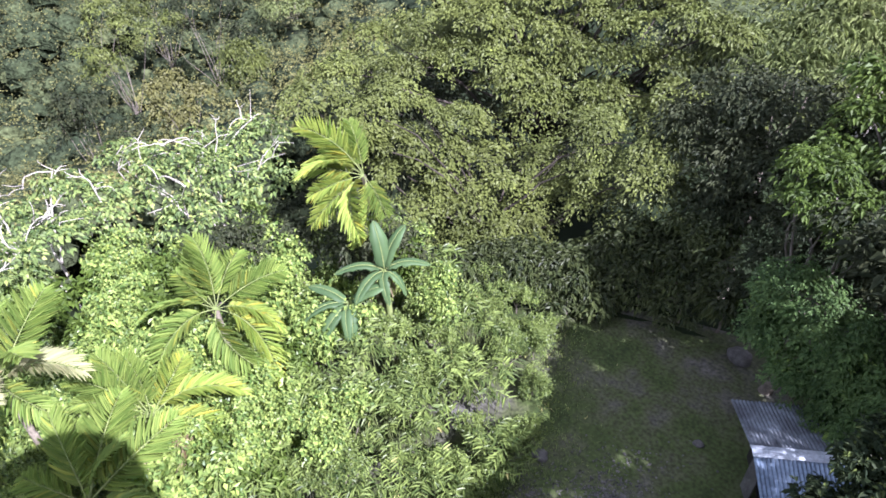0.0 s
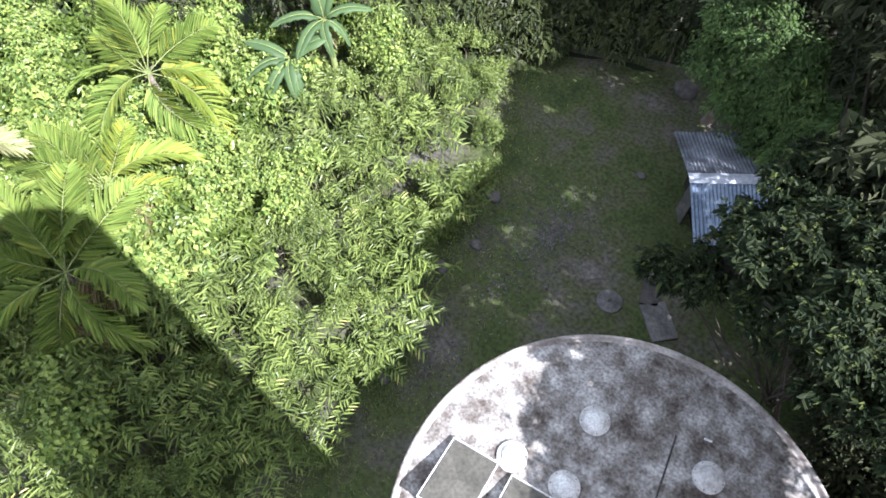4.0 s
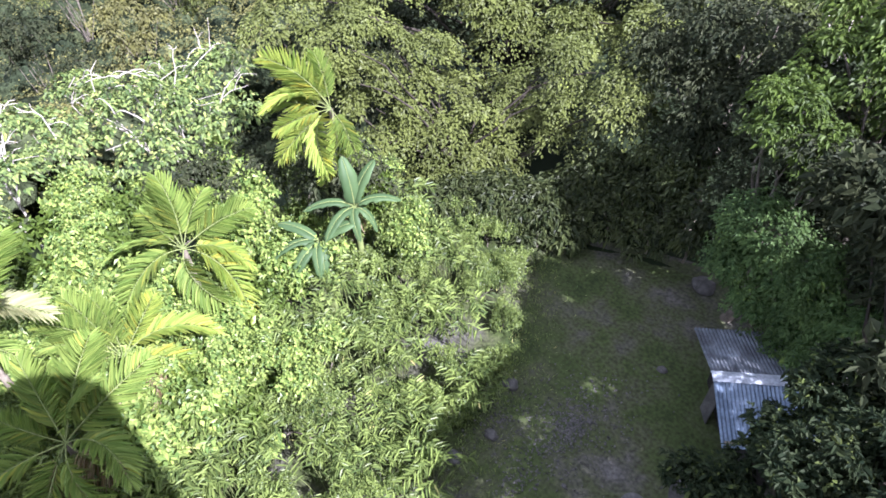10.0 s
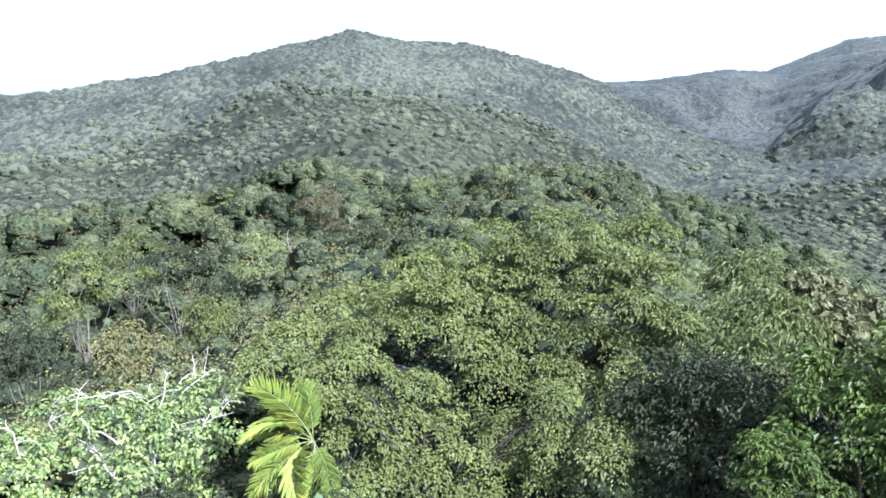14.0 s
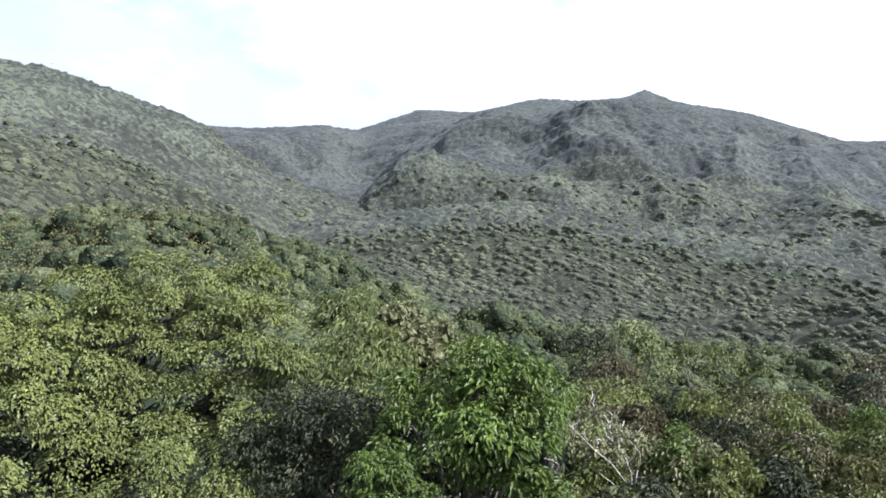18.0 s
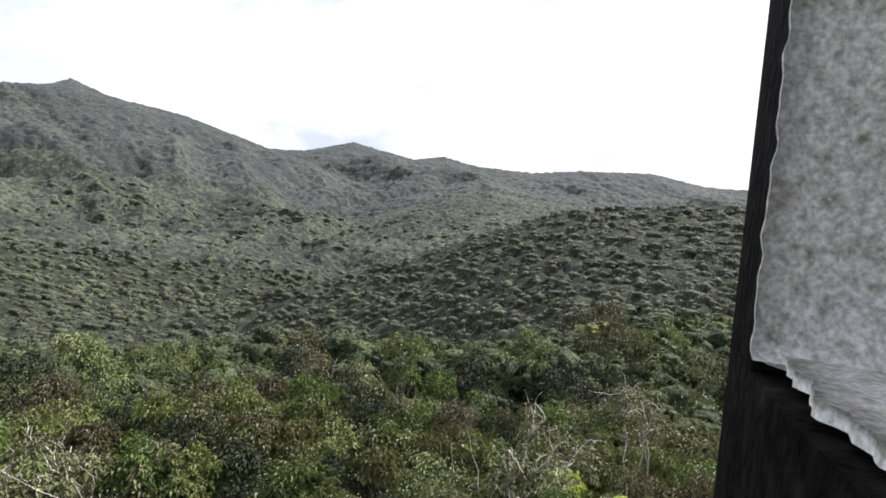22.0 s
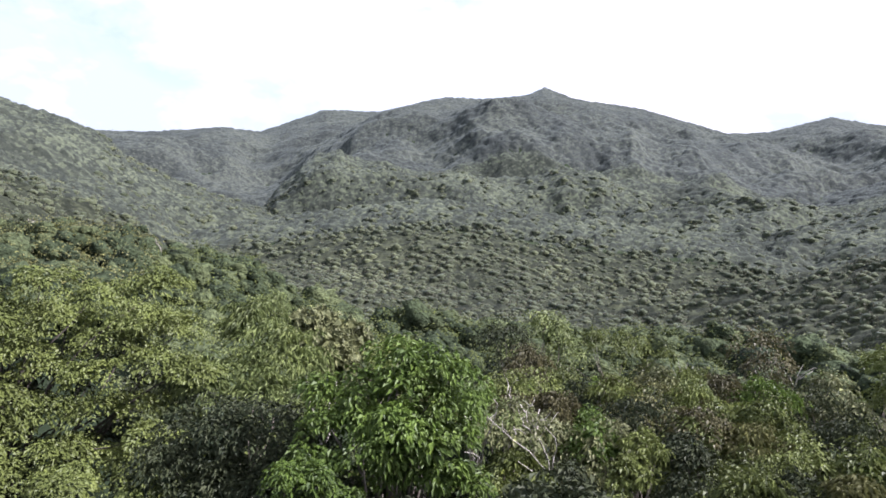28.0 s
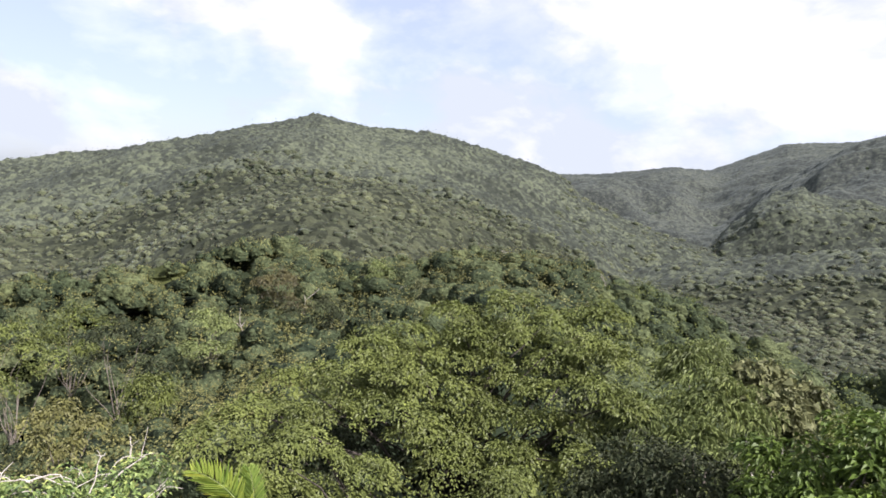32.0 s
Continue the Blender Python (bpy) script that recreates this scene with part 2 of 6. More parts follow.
def canopy_material(name, cell, dark, mid, light, rise, sheen=0.0):
    """Forest seen from afar: a colour for each crown, wide drifts of lighter woods, lumpy leaf relief; a pale sheen
    imitates haze.
    """
    m = bpy.data.materials.new(name)
    nt, N, L = tree_nodes(m)
    tc, vo, sep = N("ShaderNodeTexCoord"), N("ShaderNodeTexVoronoi"), N("ShaderNodeSeparateColor")
    vo.inputs["Scale"].default_value = 1 / cell
    L(tc.outputs["Object"], vo.inputs["Vector"])
    L(vo.outputs["Color"], sep.inputs[0])
    wide, fine, ramp = N("ShaderNodeTexNoise"), N("ShaderNodeTexNoise"), N("ShaderNodeValToRGB")
    wide.inputs["Scale"].default_value, wide.inputs["Detail"].default_value, wide.inputs["Roughness"].default_value = 0.0042, 9, 0.6
    fine.inputs["Scale"].default_value, fine.inputs["Detail"].default_value = 3.2 / cell, 5
    for n in (wide, fine):
        L(tc.outputs["Object"], n.inputs["Vector"])
    mix = N("ShaderNodeMix")
    mix.inputs[0].default_value = 0.33
    L(wide.outputs[0], mix.inputs[2])
    L(sep.outputs[0], mix.inputs[3])
    L(mix.outputs[0], ramp.inputs[0])
    e = ramp.color_ramp.elements
    e[0].position, e[0].color, e[1].position, e[1].color = 0.34, (*dark, 1), 0.66, (*light, 1)
    e.new(0.5).color = (*mid, 1)
    rng, mul = N("ShaderNodeMapRange"), N("ShaderNodeMixRGB")
    rng.inputs[1].default_value, rng.inputs[2].default_value, rng.inputs[3].default_value, rng.inputs[4].default_value = 0.3, 0.7, 0.72, 1.22
    L(fine.outputs[0], rng.inputs[0])
    mul.blend_type, mul.inputs[0].default_value = "MULTIPLY", 1.0
    L(ramp.outputs[0], mul.inputs[1])
    L(rng.outputs[0], mul.inputs[2])
    bs, bp, out = N("ShaderNodeBsdfPrincipled"), N("ShaderNodeBump"), N("ShaderNodeOutputMaterial")
    L(mul.outputs[0], bs.inputs["Base Color"])
    bs.inputs["Roughness"].default_value, bs.inputs["Specular IOR Level"].default_value = 0.9, 0.05
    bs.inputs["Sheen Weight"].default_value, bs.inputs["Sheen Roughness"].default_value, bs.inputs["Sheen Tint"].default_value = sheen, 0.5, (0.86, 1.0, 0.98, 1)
    bp.inputs["Strength"].default_value, bp.inputs["Distance"].default_value = 0.7, rise
    L(fine.outputs[0], bp.inputs["Height"])
    L(bp.outputs[0], bs.inputs["Normal"])
    L(bs.outputs[0], out.inputs[0])
    return m


# Distance haze is put into these canopies by greyed, pale colours and sheen.
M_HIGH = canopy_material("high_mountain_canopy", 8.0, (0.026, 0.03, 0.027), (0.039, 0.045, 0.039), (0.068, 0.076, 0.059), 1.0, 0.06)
# Dark base colour: it carries the shade between the valley crowns.
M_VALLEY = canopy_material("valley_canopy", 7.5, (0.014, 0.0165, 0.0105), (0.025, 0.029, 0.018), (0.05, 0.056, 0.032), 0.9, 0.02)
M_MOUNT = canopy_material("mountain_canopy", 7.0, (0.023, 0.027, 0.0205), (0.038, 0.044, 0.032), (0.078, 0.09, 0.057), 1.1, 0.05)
# Lighter colours paint the sunlit crown tops; M_FARCROWN's sheen adds haze.
M_FARLEAF = leaf_material("valley_boughs", (0.05, 0.059, 0.021), (0.098, 0.112, 0.035), (0.14, 0.15, 0.055), trans=0.3, patch=0.7, cell=0.05, gloss=0.1)
M_FARCROWN = rough_material("valley_crowns", [(0.25, (0.038, 0.046, 0.027)), (0.5, (0.061, 0.071, 0.04)), (0.75, (0.096, 0.107, 0.056))], 0.007, detail=6, bump=0.7, bump_scale=0.9, island=0.22, spec=0.05, depth=0.6, mottle=0.45, sheen=0.09)
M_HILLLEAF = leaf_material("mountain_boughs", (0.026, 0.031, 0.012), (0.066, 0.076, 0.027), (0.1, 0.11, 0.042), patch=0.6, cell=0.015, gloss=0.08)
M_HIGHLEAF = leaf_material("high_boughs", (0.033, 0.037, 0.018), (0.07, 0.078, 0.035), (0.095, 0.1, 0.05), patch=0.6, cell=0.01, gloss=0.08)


# ---------------------------------------------------------------- mesh tools
def mesh_np(name, verts, faces, mat, smooth=False):
    """A mesh from arrays of points and of equal-sided faces."""
    me = bpy.data.meshes.new(name)
    verts, faces = np.asarray(verts, np.float32), np.asarray(faces, np.int32)
    n, k = faces.shape
    me.vertices.add(len(verts))
    me.vertices.foreach_set("co", verts.ravel())
    me.loops.add(n * k)
    me.loops.foreach_set("vertex_index", faces.ravel())
    me.polygons.add(n)
    me.polygons.foreach_set("loop_start", np.arange(0, n * k, k, dtype=np.int32))
    me.polygons.foreach_set("use_smooth", np.full(n, smooth))
    me.update(calc_edges=True)
    me.materials.append(mat)
    return me


def part(name, mesh, parent=None, label="", at=None):
    """Links a mesh, or a bmesh with its material set, as one object under a thing."""
    ob = new(name, mesh)
    if parent:
        ob.parent = parent
    if at is not None:
        ob.matrix_local = at
    if label:
        ob["label"] = label
    return ob


def thing(name, at, label, category, group="", kind=""):
    ob = new(name)
    ob.empty_display_size = 0.3
    ob.matrix_world = at if isinstance(at, Matrix) else Matrix.Translation(at)
    return tagged(ob, label, category, group, kind)


def bm_mesh(name, bm, mat, smooth=False):
    me = bpy.data.meshes.new(name)
    bmesh.ops.recalc_face_normals(bm, faces=bm.faces)
    bm.to_mesh(me)
    bm.free()
    if smooth:
        me.polygons.foreach_set("use_smooth", np.full(len(me.polygons), True))
    me.materials.append(mat)
    return me


def bearing(az, r, z=0.0):
    return Vector((math.sin(radians(az)) * r, math.cos(radians(az)) * r, z))


def unit(a):
    return a / np.maximum(np.linalg.norm(a, axis=-1, keepdims=True), 1e-9)


def leaf_mesh(name, pos, out, length, width, mat, rng, droop=0.0, fold=0.22, face=None, fine=False):
    """Leaves as folded blades: base at pos, running along out, each its own island."""
    n = len(pos)
    d = unit(out)
    ref = unit(rng.normal(0, 0.36, (n, 3)) + (np.array([0, 0, 1.0]) if face is None else face))
    if face is not None:
        d = unit(d - ref * (d * ref).sum(-1, keepdims=True) * 0.75)
    s = unit(np.cross(d, ref))
    u = np.cross(s, d)
    ln, wd = np.broadcast_to(length, n)[:, None], np.broadcast_to(width, n)[:, None]
    tip = pos + d * ln - np.array([0, 0, 1.0]) * ln * droop
    i = np.arange(n)[:, None]
    if fine:
        sag = np.array([0, 0, 1.0]) * ln * droop
        lo, hi = pos + d * ln * 0.3 - sag * 0.12, pos + d * ln * 0.68 - sag * 0.5
        a, b, up = s * wd * 0.46, s * wd * 0.42, u * wd * fold
        v = np.stack([pos, lo + a + up, hi + b + up, tip, hi - b + up, lo - a + up], 1).reshape(-1, 3)
        f = np.concatenate([i * 6 + np.array([[0, 1, 2, 3]]), i * 6 + np.array([[0, 3, 4, 5]])], 1).reshape(-1, 4)
        return mesh_np(name, v, f, mat)
    mid = pos + d * ln * 0.45
    a, b = mid + s * wd / 2 + u * wd * fold, mid - s * wd / 2 + u * wd * fold
    v = np.stack([pos, a, tip, b], 1).reshape(-1, 3)
    i = i * 4
    f = np.concatenate([i + np.array([[0, 1, 2]]), i + np.array([[0, 2, 3]])], 1).reshape(-1, 3)
    return mesh_np(name, v, f, mat)


def tube(path, radii, sides=7):
    """Points and quads of a tapered tube along a path."""
    p = np.asarray(path, float)
    t = unit(np.gradient(p, axis=0))
    ref = np.where(np.abs(t[:, 2:3]) > 0.9, np.array([[1.0, 0, 0]]), np.array([[0, 0, 1.0]]))
    s = unit(np.cross(t, ref))
    u = np.cross(s, t)
    an = np.linspace(0, 2 * np.pi, sides, endpoint=False)
    r = np.asarray(radii, float)[:, None, None]
    v = p[:, None, :] + r * (np.cos(an)[None, :, None] * s[:, None, :] + np.sin(an)[None, :, None] * u[:, None, :])
    m = len(p)
    i, j = np.meshgrid(np.arange(m - 1), np.arange(sides), indexing="ij")
    q = np.stack([i * sides + j, i * sides + (j + 1) % sides, (i + 1) * sides + (j + 1) % sides, (i + 1) * sides + j], -1).reshape(-1, 4)
    return v.reshape(-1, 3), q


def merge(pieces):
    vs, fs, o = [], [], 0
    for v, f in pieces:
        vs.append(v)
        fs.append(f + o)
        o += len(v)
    return np.concatenate(vs), np.concatenate(fs)


# ---------------------------------------------------------------- terrain
def table(pairs):
    a, b = zip(*pairs)
    return lambda az: np.interp(az, a, b)


# bearing and height angle of the crest lines, in degrees
NEAR_CREST = table([(-180, -9), (-110, -10), (-85, -9.2), (-79, -8.3), (-71, -7.7), (-66, -6.4), (-60, -5.1), (-54, -6.5), (-48, -6.1), (-40, -4.6), (-33, -5.5),
                    (-26, -6.5), (-21, -9.3), (-15, -11.4), (-3, -12), (8, -11.5), (17, -10.3), (27, -10), (37, -9.6), (46, -7.9), (55, -5.6), (70, -5), (120, -8), (180, -9)])
NEAR_R = table([(-180, 150), (-70, 175), (-30, 165), (-15, 115), (40, 110), (60, 130), (180, 150)])
LEFT_CREST = table([(-180, -2), (-110, -1.5), (-85, -0.8), (-80.8, -0.3), (-76.5, 0.7), (-73.4, 1.2), (-69.3, 2.2), (-63.2, 4.0), (-60.4, 4.6), (-57.5, 5.5), (-53.2, 4.75), (-47.6, 4.7),
                    (-42.5, 3.5), (-38.4, 2.5), (-35.9, 1.6), (-33.6, -0.3), (-29.3, -2.1), (-25.3, -3.3), (-20, -4.4), (-10, -10), (180, -12)])
FAR_CREST = table([(-180, 1), (-110, 0), (-80, -0.5), (-60, 0), (-40, 1.4), (-35.9, 1.9), (-32.5, 2.1), (-29.7, 2.5), (-26.9, 3.0), (-23.6, 2.9), (-18.3, 5.2), (-13.4, 5.4), (-7.7, 7.1), (-3.7, 7.2),
                   (-0.6, 7.7), (0.8, 8.45), (3.4, 7.6), (9, 7.0), (13, 6.0), (16, 5.2), (19, 5.4), (23.1, 6.65), (28.6, 5.7), (31.2, 6.25), (33.8, 5.7), (39.2, 5.5), (43.4, 6.0), (49.6, 6.2),
                   (53.7, 5.4), (60, 5.3), (90, 6), (130, 4), (180, 1)])
SPUR_CREST = table([(-180, -12), (8, -9), (15, -4), (22, 0.2), (28, 2.3), (33, 4.0), (35.2, 4.6), (37.5, 4.0), (41, 3.7), (47.7, 3.2), (54, 3.7), (60, 4), (90, 3), (180, -9)])
MAIN_SPURS = table([(-180, -12), (-30, -6), (-20, -1), (-13, 1.2), (-9, 3.2), (-6.5, 3.6), (-2, 2.4), (3, 4.6), (6, 5.2), (8.7, 5.3), (13.3, 3.8), (15.4, 2.0), (20, 0), (28, -4), (180, -12)])
BENCH = table([(-180, -12), (-40, -9), (-25, -5), (-16, -3.4), (-8.8, -1.9), (-1.7, -2.3), (4, -2.7), (9, -2.9), (16, -3.2), (25, -4.5), (40, -9), (180, -12)])
RIGHT_RIDGE = table([(-180, -12), (2, -11.5), (8.6, -9.6), (14.8, -8.3), (18.7, -6.8), (24.6, -4.8), (30.5, -2.5), (34.4, -0.8), (38.7, 1.0), (42.3, 2.4), (47.7, 3.1), (56.9, 4.1), (80, 3), (120, -6), (180, -12)])
EYE_Z = 16.0
CROWN = 7.0


def fbm(x, y, scale, octaves=4, gain=0.5, ridged=False):
    """Sum of rotated sine lattices: a cheap smooth noise for arrays."""
    out, amp, f, tot = 0, 1.0, 1.0 / scale, 0
    for k in range(octaves):
        a = 0.7 + 1.9 * k
        u = (x * np.cos(a) + y * np.sin(a)) * f * 6.283
        v = (-x * np.sin(a) + y * np.cos(a)) * f * 6.283
        s = 0.5 * (np.sin(u + 1.7 * np.sin(0.63 * v + k)) + np.sin(0.83 * v + 1.5 * np.sin(0.71 * u + 2.1 * k)))
        out = out + amp * (1 - 2 * np.abs(s) if ridged else s)
        tot += amp
        amp *= gain
        f *= 2.03
    return out / tot


def ridge(r, az, crest, r0, front, back, drop, warp):
    """Height of a mountain wall whose crest is seen along that line; spurs wander and soften towards its foot."""
    off = np.clip(1 - r / r0, 0, 1)
    a = az + warp * off * 9
    w = 2.5 + 9 * off
    soft = np.clip(off * 6, 0, 1)
    mean = sum(crest(a + k * w) for k in (-1, -0.5, 0, 0.5, 1)) / 5
    h = EYE_Z + r0 * np.tan(np.radians(crest(a) * (1 - soft) + mean * soft))
    return np.where(r < r0, h - front * (r0 - r), h - back * (r - r0)) - drop


def ground(x, y):
    """Height of the ground, for arrays."""
    x, y = np.asarray(x, float), np.asarray(y, float)
    r, az = np.hypot(x, y) + 1e-6, np.degrees(np.arctan2(x, y))
    rc = NEAR_R(az)
    hc = EYE_Z + rc * np.tan(np.radians(NEAR_CREST(az))) - CROWN
    k = np.clip((r - 19) / (rc - 19), 0, 1)
    dip = np.interp(az, [-180, -75, -52, -40, -15, 0, 180], [16, 16, 7, 3, 3, 1, 4])
    near = hc * k ** 0.75 - dip * np.sin(np.pi * np.minimum(k * 1.0, 1)) ** 1.3
    beyond = np.maximum(hc - 0.55 * (r - rc), -110 - 0.02 * r)
    h = np.where(r < rc, near, beyond)
    spur = 0.8 * fbm(x, y, 1250, 3, 0.45) + 0.19 * fbm(x + 300, y, 560, 3, 0.45, True)
    warp = fbm(x, y, 1300, 2)
    grow = np.clip((r - 450) / 900, 0, 1)
    crestw = lambda r0: np.clip(np.abs(r - r0) / (0.22 * r0), 0, 1)
    left = ridge(r, az, LEFT_CREST, 1700, 0.19, 0.5, 0, warp) + 115 * spur * grow * crestw(1700)
    far = ridge(r, az, FAR_CREST, 3900, 0.215, 0.5, 6, warp) + 140 * spur * grow * crestw(3900)
    sp = ridge(r, az, SPUR_CREST, 2300, 0.2, 0.35, 5, warp) + 85 * spur * grow * crestw(2300)
    m2 = ridge(r, az, MAIN_SPURS, 3000, 0.2, 0.3, 5, warp) + 85 * spur * grow * crestw(3000)
    bench = ridge(r, az, BENCH, 1300, 0.16, 0.3, 4, warp) + 34 * spur * grow * crestw(1300)
    right = ridge(r, az, RIGHT_RIDGE, 760, 0.2, 0.3, 4, warp) + 14 * spur * grow * crestw(760)
    sky = np.maximum.reduce([LEFT_CREST(az), FAR_CREST(az), SPUR_CREST(az), RIGHT_RIDGE(az)])
    mount = np.minimum(np.maximum.reduce([left, far, sp, m2, bench, right]), EYE_Z - 2 + r * np.tan(np.radians(sky)) - np.where(r < 3700, 0.002 * r, 0) * (sky > LEFT_CREST(az) + 0.01))
    return np.where(r < 330, h, np.maximum(h, mount)) + np.where(r > 25, fbm(x, y, 37, 3) * np.clip((r - 25) / 60, 0, 1.5), 0)


def make_terrain():
    az = np.radians(np.concatenate([np.arange(-130, 112, 0.8), np.arange(112, 230, 4.0)]))
    rr = np.concatenate([[0.5], np.arange(3, 24, 3), np.geomspace(24, 330, 60), np.geomspace(338, 4000, 150), [760, 1300, 1700, 2300, 3000, 3900, 4300, 4650]])
    rr = np.unique(rr)
    A, R = np.meshgrid(az, rr)
    X, Y = R * np.sin(A), R * np.cos(A)
    Z = ground(X, Y)
    m, n = X.shape
    i, j = np.meshgrid(np.arange(m - 1), np.arange(n), indexing="ij")
    f = np.stack([i * n + j, i * n + (j + 1) % n, (i + 1) * n + (j + 1) % n, (i + 1) * n + j], -1).reshape(-1, 4)
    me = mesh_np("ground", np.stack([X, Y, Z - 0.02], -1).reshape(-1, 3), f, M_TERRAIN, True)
    tagged(new("ground", me), "forest floor and steep green mountain slopes", "ground", kind="structure")


make_terrain()


def dome_blobs(x, y, z, size, rng, fine, low=0.75, high=1.2, jitter=0.2, lat=0, lon=0):
    """Lumpy tree crowns, one island each, joined."""
    if not lat:
        lat, lon = (3, 7) if fine else (2, 5)
    th = np.linspace(0.0, 2.1, lat + 1)[1:]
    ph = np.linspace(0, 2 * np.pi, lon, endpoint=False)
    n = len(x)
    loc = [np.array([[0, 0, 1.0]])]
    for t in th:
        loc.append(np.stack([np.sin(t) * np.cos(ph + t), np.sin(t) * np.sin(ph + t), np.full(lon, np.cos(t))], -1))
    loc = np.concatenate(loc)
    k = len(loc)
    jit = 1 + rng.normal(0, jitter, (n, k, 1))
    v = loc[None] * jit * size[:, None, None] * np.stack([np.ones(n), np.ones(n), rng.uniform(low, high, n)], -1)[:, None, :]
    v = v + np.stack([x, y, z], -1)[:, None, :]
    f = [[0, 1 + j, 1 + (j + 1) % lon] for j in range(lon)]
    for a in range(lat - 1):
        for j in range(lon):
            p, q = 1 + a * lon + j, 1 + a * lon + (j + 1) % lon
            f += [[p, p + lon, q + lon], [p, q + lon, q]]
    f = np.array(f)
    return v.reshape(-1, 3), (f[None] + (np.arange(n) * k)[:, None, None]).reshape(-1, 3)


def near_slopes(count, r0, r1, lo, hi, seed):
    """Crowns of the woods at the foot of the near slopes, joined."""
    rng = np.random.default_rng(seed)
    az = np.radians(rng.uniform(-106, 80, count))
    r = rng.uniform(r0 ** 1.4, r1 ** 1.4, count) ** (1 / 1.4)
    x, y = r * np.sin(az), r * np.cos(az)
    size = rng.uniform(lo, hi, count) * rng.choice([0.6, 0.8, 1.0, 1.25, 1.6], count)
    v, f = dome_blobs(x, y, ground(x, y) + size * 0.1, size, rng, True, 0.75, 1.25)
    tagged(new("forest_canopy", mesh_np("forest_canopy", v, f, M_WOODS)), "dense rainforest canopy on the near slopes", "forest", kind="stuff")


def crowns(x, y, cell, seed):
    """Height over the ground of a closed canopy: the highest of the rounded crowns that reach each point."""
    ix, iy = np.floor(x / cell).astype(np.int64), np.floor(y / cell).astype(np.int64)
    chance = lambda a, b, k: np.modf(np.abs(np.sin(a * 127.1 + b * 311.7 + k * 74.7 + seed) * 43758.5453))[0]
    best = np.full(x.shape, -0.3 * cell)
    for di in (-1, 0, 1):
        for dj in (-1, 0, 1):
            a, b = ix + di, iy + dj
            R = cell * (0.55 + 0.42 * chance(a, b, 1))
            d2 = ((x - (a + 0.1 + 0.8 * chance(a, b, 2)) * cell) ** 2 + (y - (b + 0.1 + 0.8 * chance(a, b, 3)) * cell) ** 2) / R ** 2
            top = cell * (0.02 + 0.6 * chance(a, b, 4) ** 1.5)
            best = np.where(d2 < 1, np.maximum(best, top + 0.8 * R * (np.sqrt(np.clip(1 - d2, 0, 1)) - 0.35)), best)
    return best


def canopy_sheet(name, r0, r1, d0, d1, daz, cell, seed, label, mat, tall=1.0, clumps=0, clump=2.0, leaf=None):
    """A continuous canopy laid over the slopes; the backs of the ridges, which no one sees, keep bare ground."""
    rr = [r0]
    while rr[-1] < r1:
        rr.append(rr[-1] + np.interp(rr[-1], [r0, r1], [d0, d1]))
    az = np.radians(np.arange(-92, 66, daz))
    rg = np.random.default_rng(seed)
    A, R = np.meshgrid(az, np.array(rr))
    A, R = A + rg.normal(0, 0.18, A.shape) * radians(daz), R + rg.normal(0, 0.18, A.shape) * d0
    X, Y = R * np.sin(A), R * np.cos(A)
    G = ground(X, Y)
    sink = np.clip(1 - np.minimum(R - r0, r1 - R) / 70, 0, 1)
    Z = G + tall * (crowns(X, Y, cell, seed) + 0.6 * crowns(X, Y, cell * 0.47, seed + 3) + 0.45 * crowns(X, Y, cell * 0.27, seed + 5) + rg.normal(0, 0.045, X.shape) * cell) - 1.1 * cell * sink
    slope = (G - EYE_Z) / R
    seen = np.maximum.accumulate(slope, 0) * R < G - EYE_Z + 2.5 * cell
    m, n = X.shape
    i, j = np.meshgrid(np.arange(m - 1), np.arange(n - 1), indexing="ij")
    keep = seen[:-1, :-1] | seen[1:, 1:]
    i, j = i[keep], j[keep]
    f = np.stack([i * n + j, i * n + j + 1, (i + 1) * n + j + 1, (i + 1) * n + j], -1)
    used = np.unique(f)
    back = np.zeros(m * n, np.int64)
    back[used] = np.arange(len(used))
    v = np.stack([X, Y, Z], -1).reshape(-1, 3)[used]
    tagged(new(name, mesh_np(name, v, back[f][:, ::-1], mat, True)), label, "forest", kind="stuff")
    if clumps:
        k = rg.integers(0, len(v), clumps)
        size = clump * rg.uniform(0.5, 1.4, clumps) * np.interp(np.hypot(v[k, 0], v[k, 1]), [r0, r1], [0.75, 1.3])
        p = v[k] + rg.normal(0, 0.3, (clumps, 3)) * cell + np.array([0, 0, 0.12]) * size[:, None]
        d, face = rg.normal(0, 1, (clumps, 3)), rg.normal(0, 0.75, (clumps, 3)) + np.array([0, 0, 0.6])
        tagged(new("forest_foliage", leaf_mesh("forest_foliage", p, d, size, size * 0.8, leaf, rg, 0.1, 0.25, face)), "leafy boughs of the " + label.split(" ", 1)[1], "forest", kind="stuff")


near_slopes(5200, 178, 345, 3.0, 4.8, 3)
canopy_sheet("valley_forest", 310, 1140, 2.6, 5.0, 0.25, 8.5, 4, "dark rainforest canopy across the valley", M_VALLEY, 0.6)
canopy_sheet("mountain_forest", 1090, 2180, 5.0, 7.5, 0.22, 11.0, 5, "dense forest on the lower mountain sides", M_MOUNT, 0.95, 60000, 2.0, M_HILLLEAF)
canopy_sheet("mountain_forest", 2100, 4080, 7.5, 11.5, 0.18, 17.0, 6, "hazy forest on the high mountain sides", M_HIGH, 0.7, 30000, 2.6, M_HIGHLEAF)


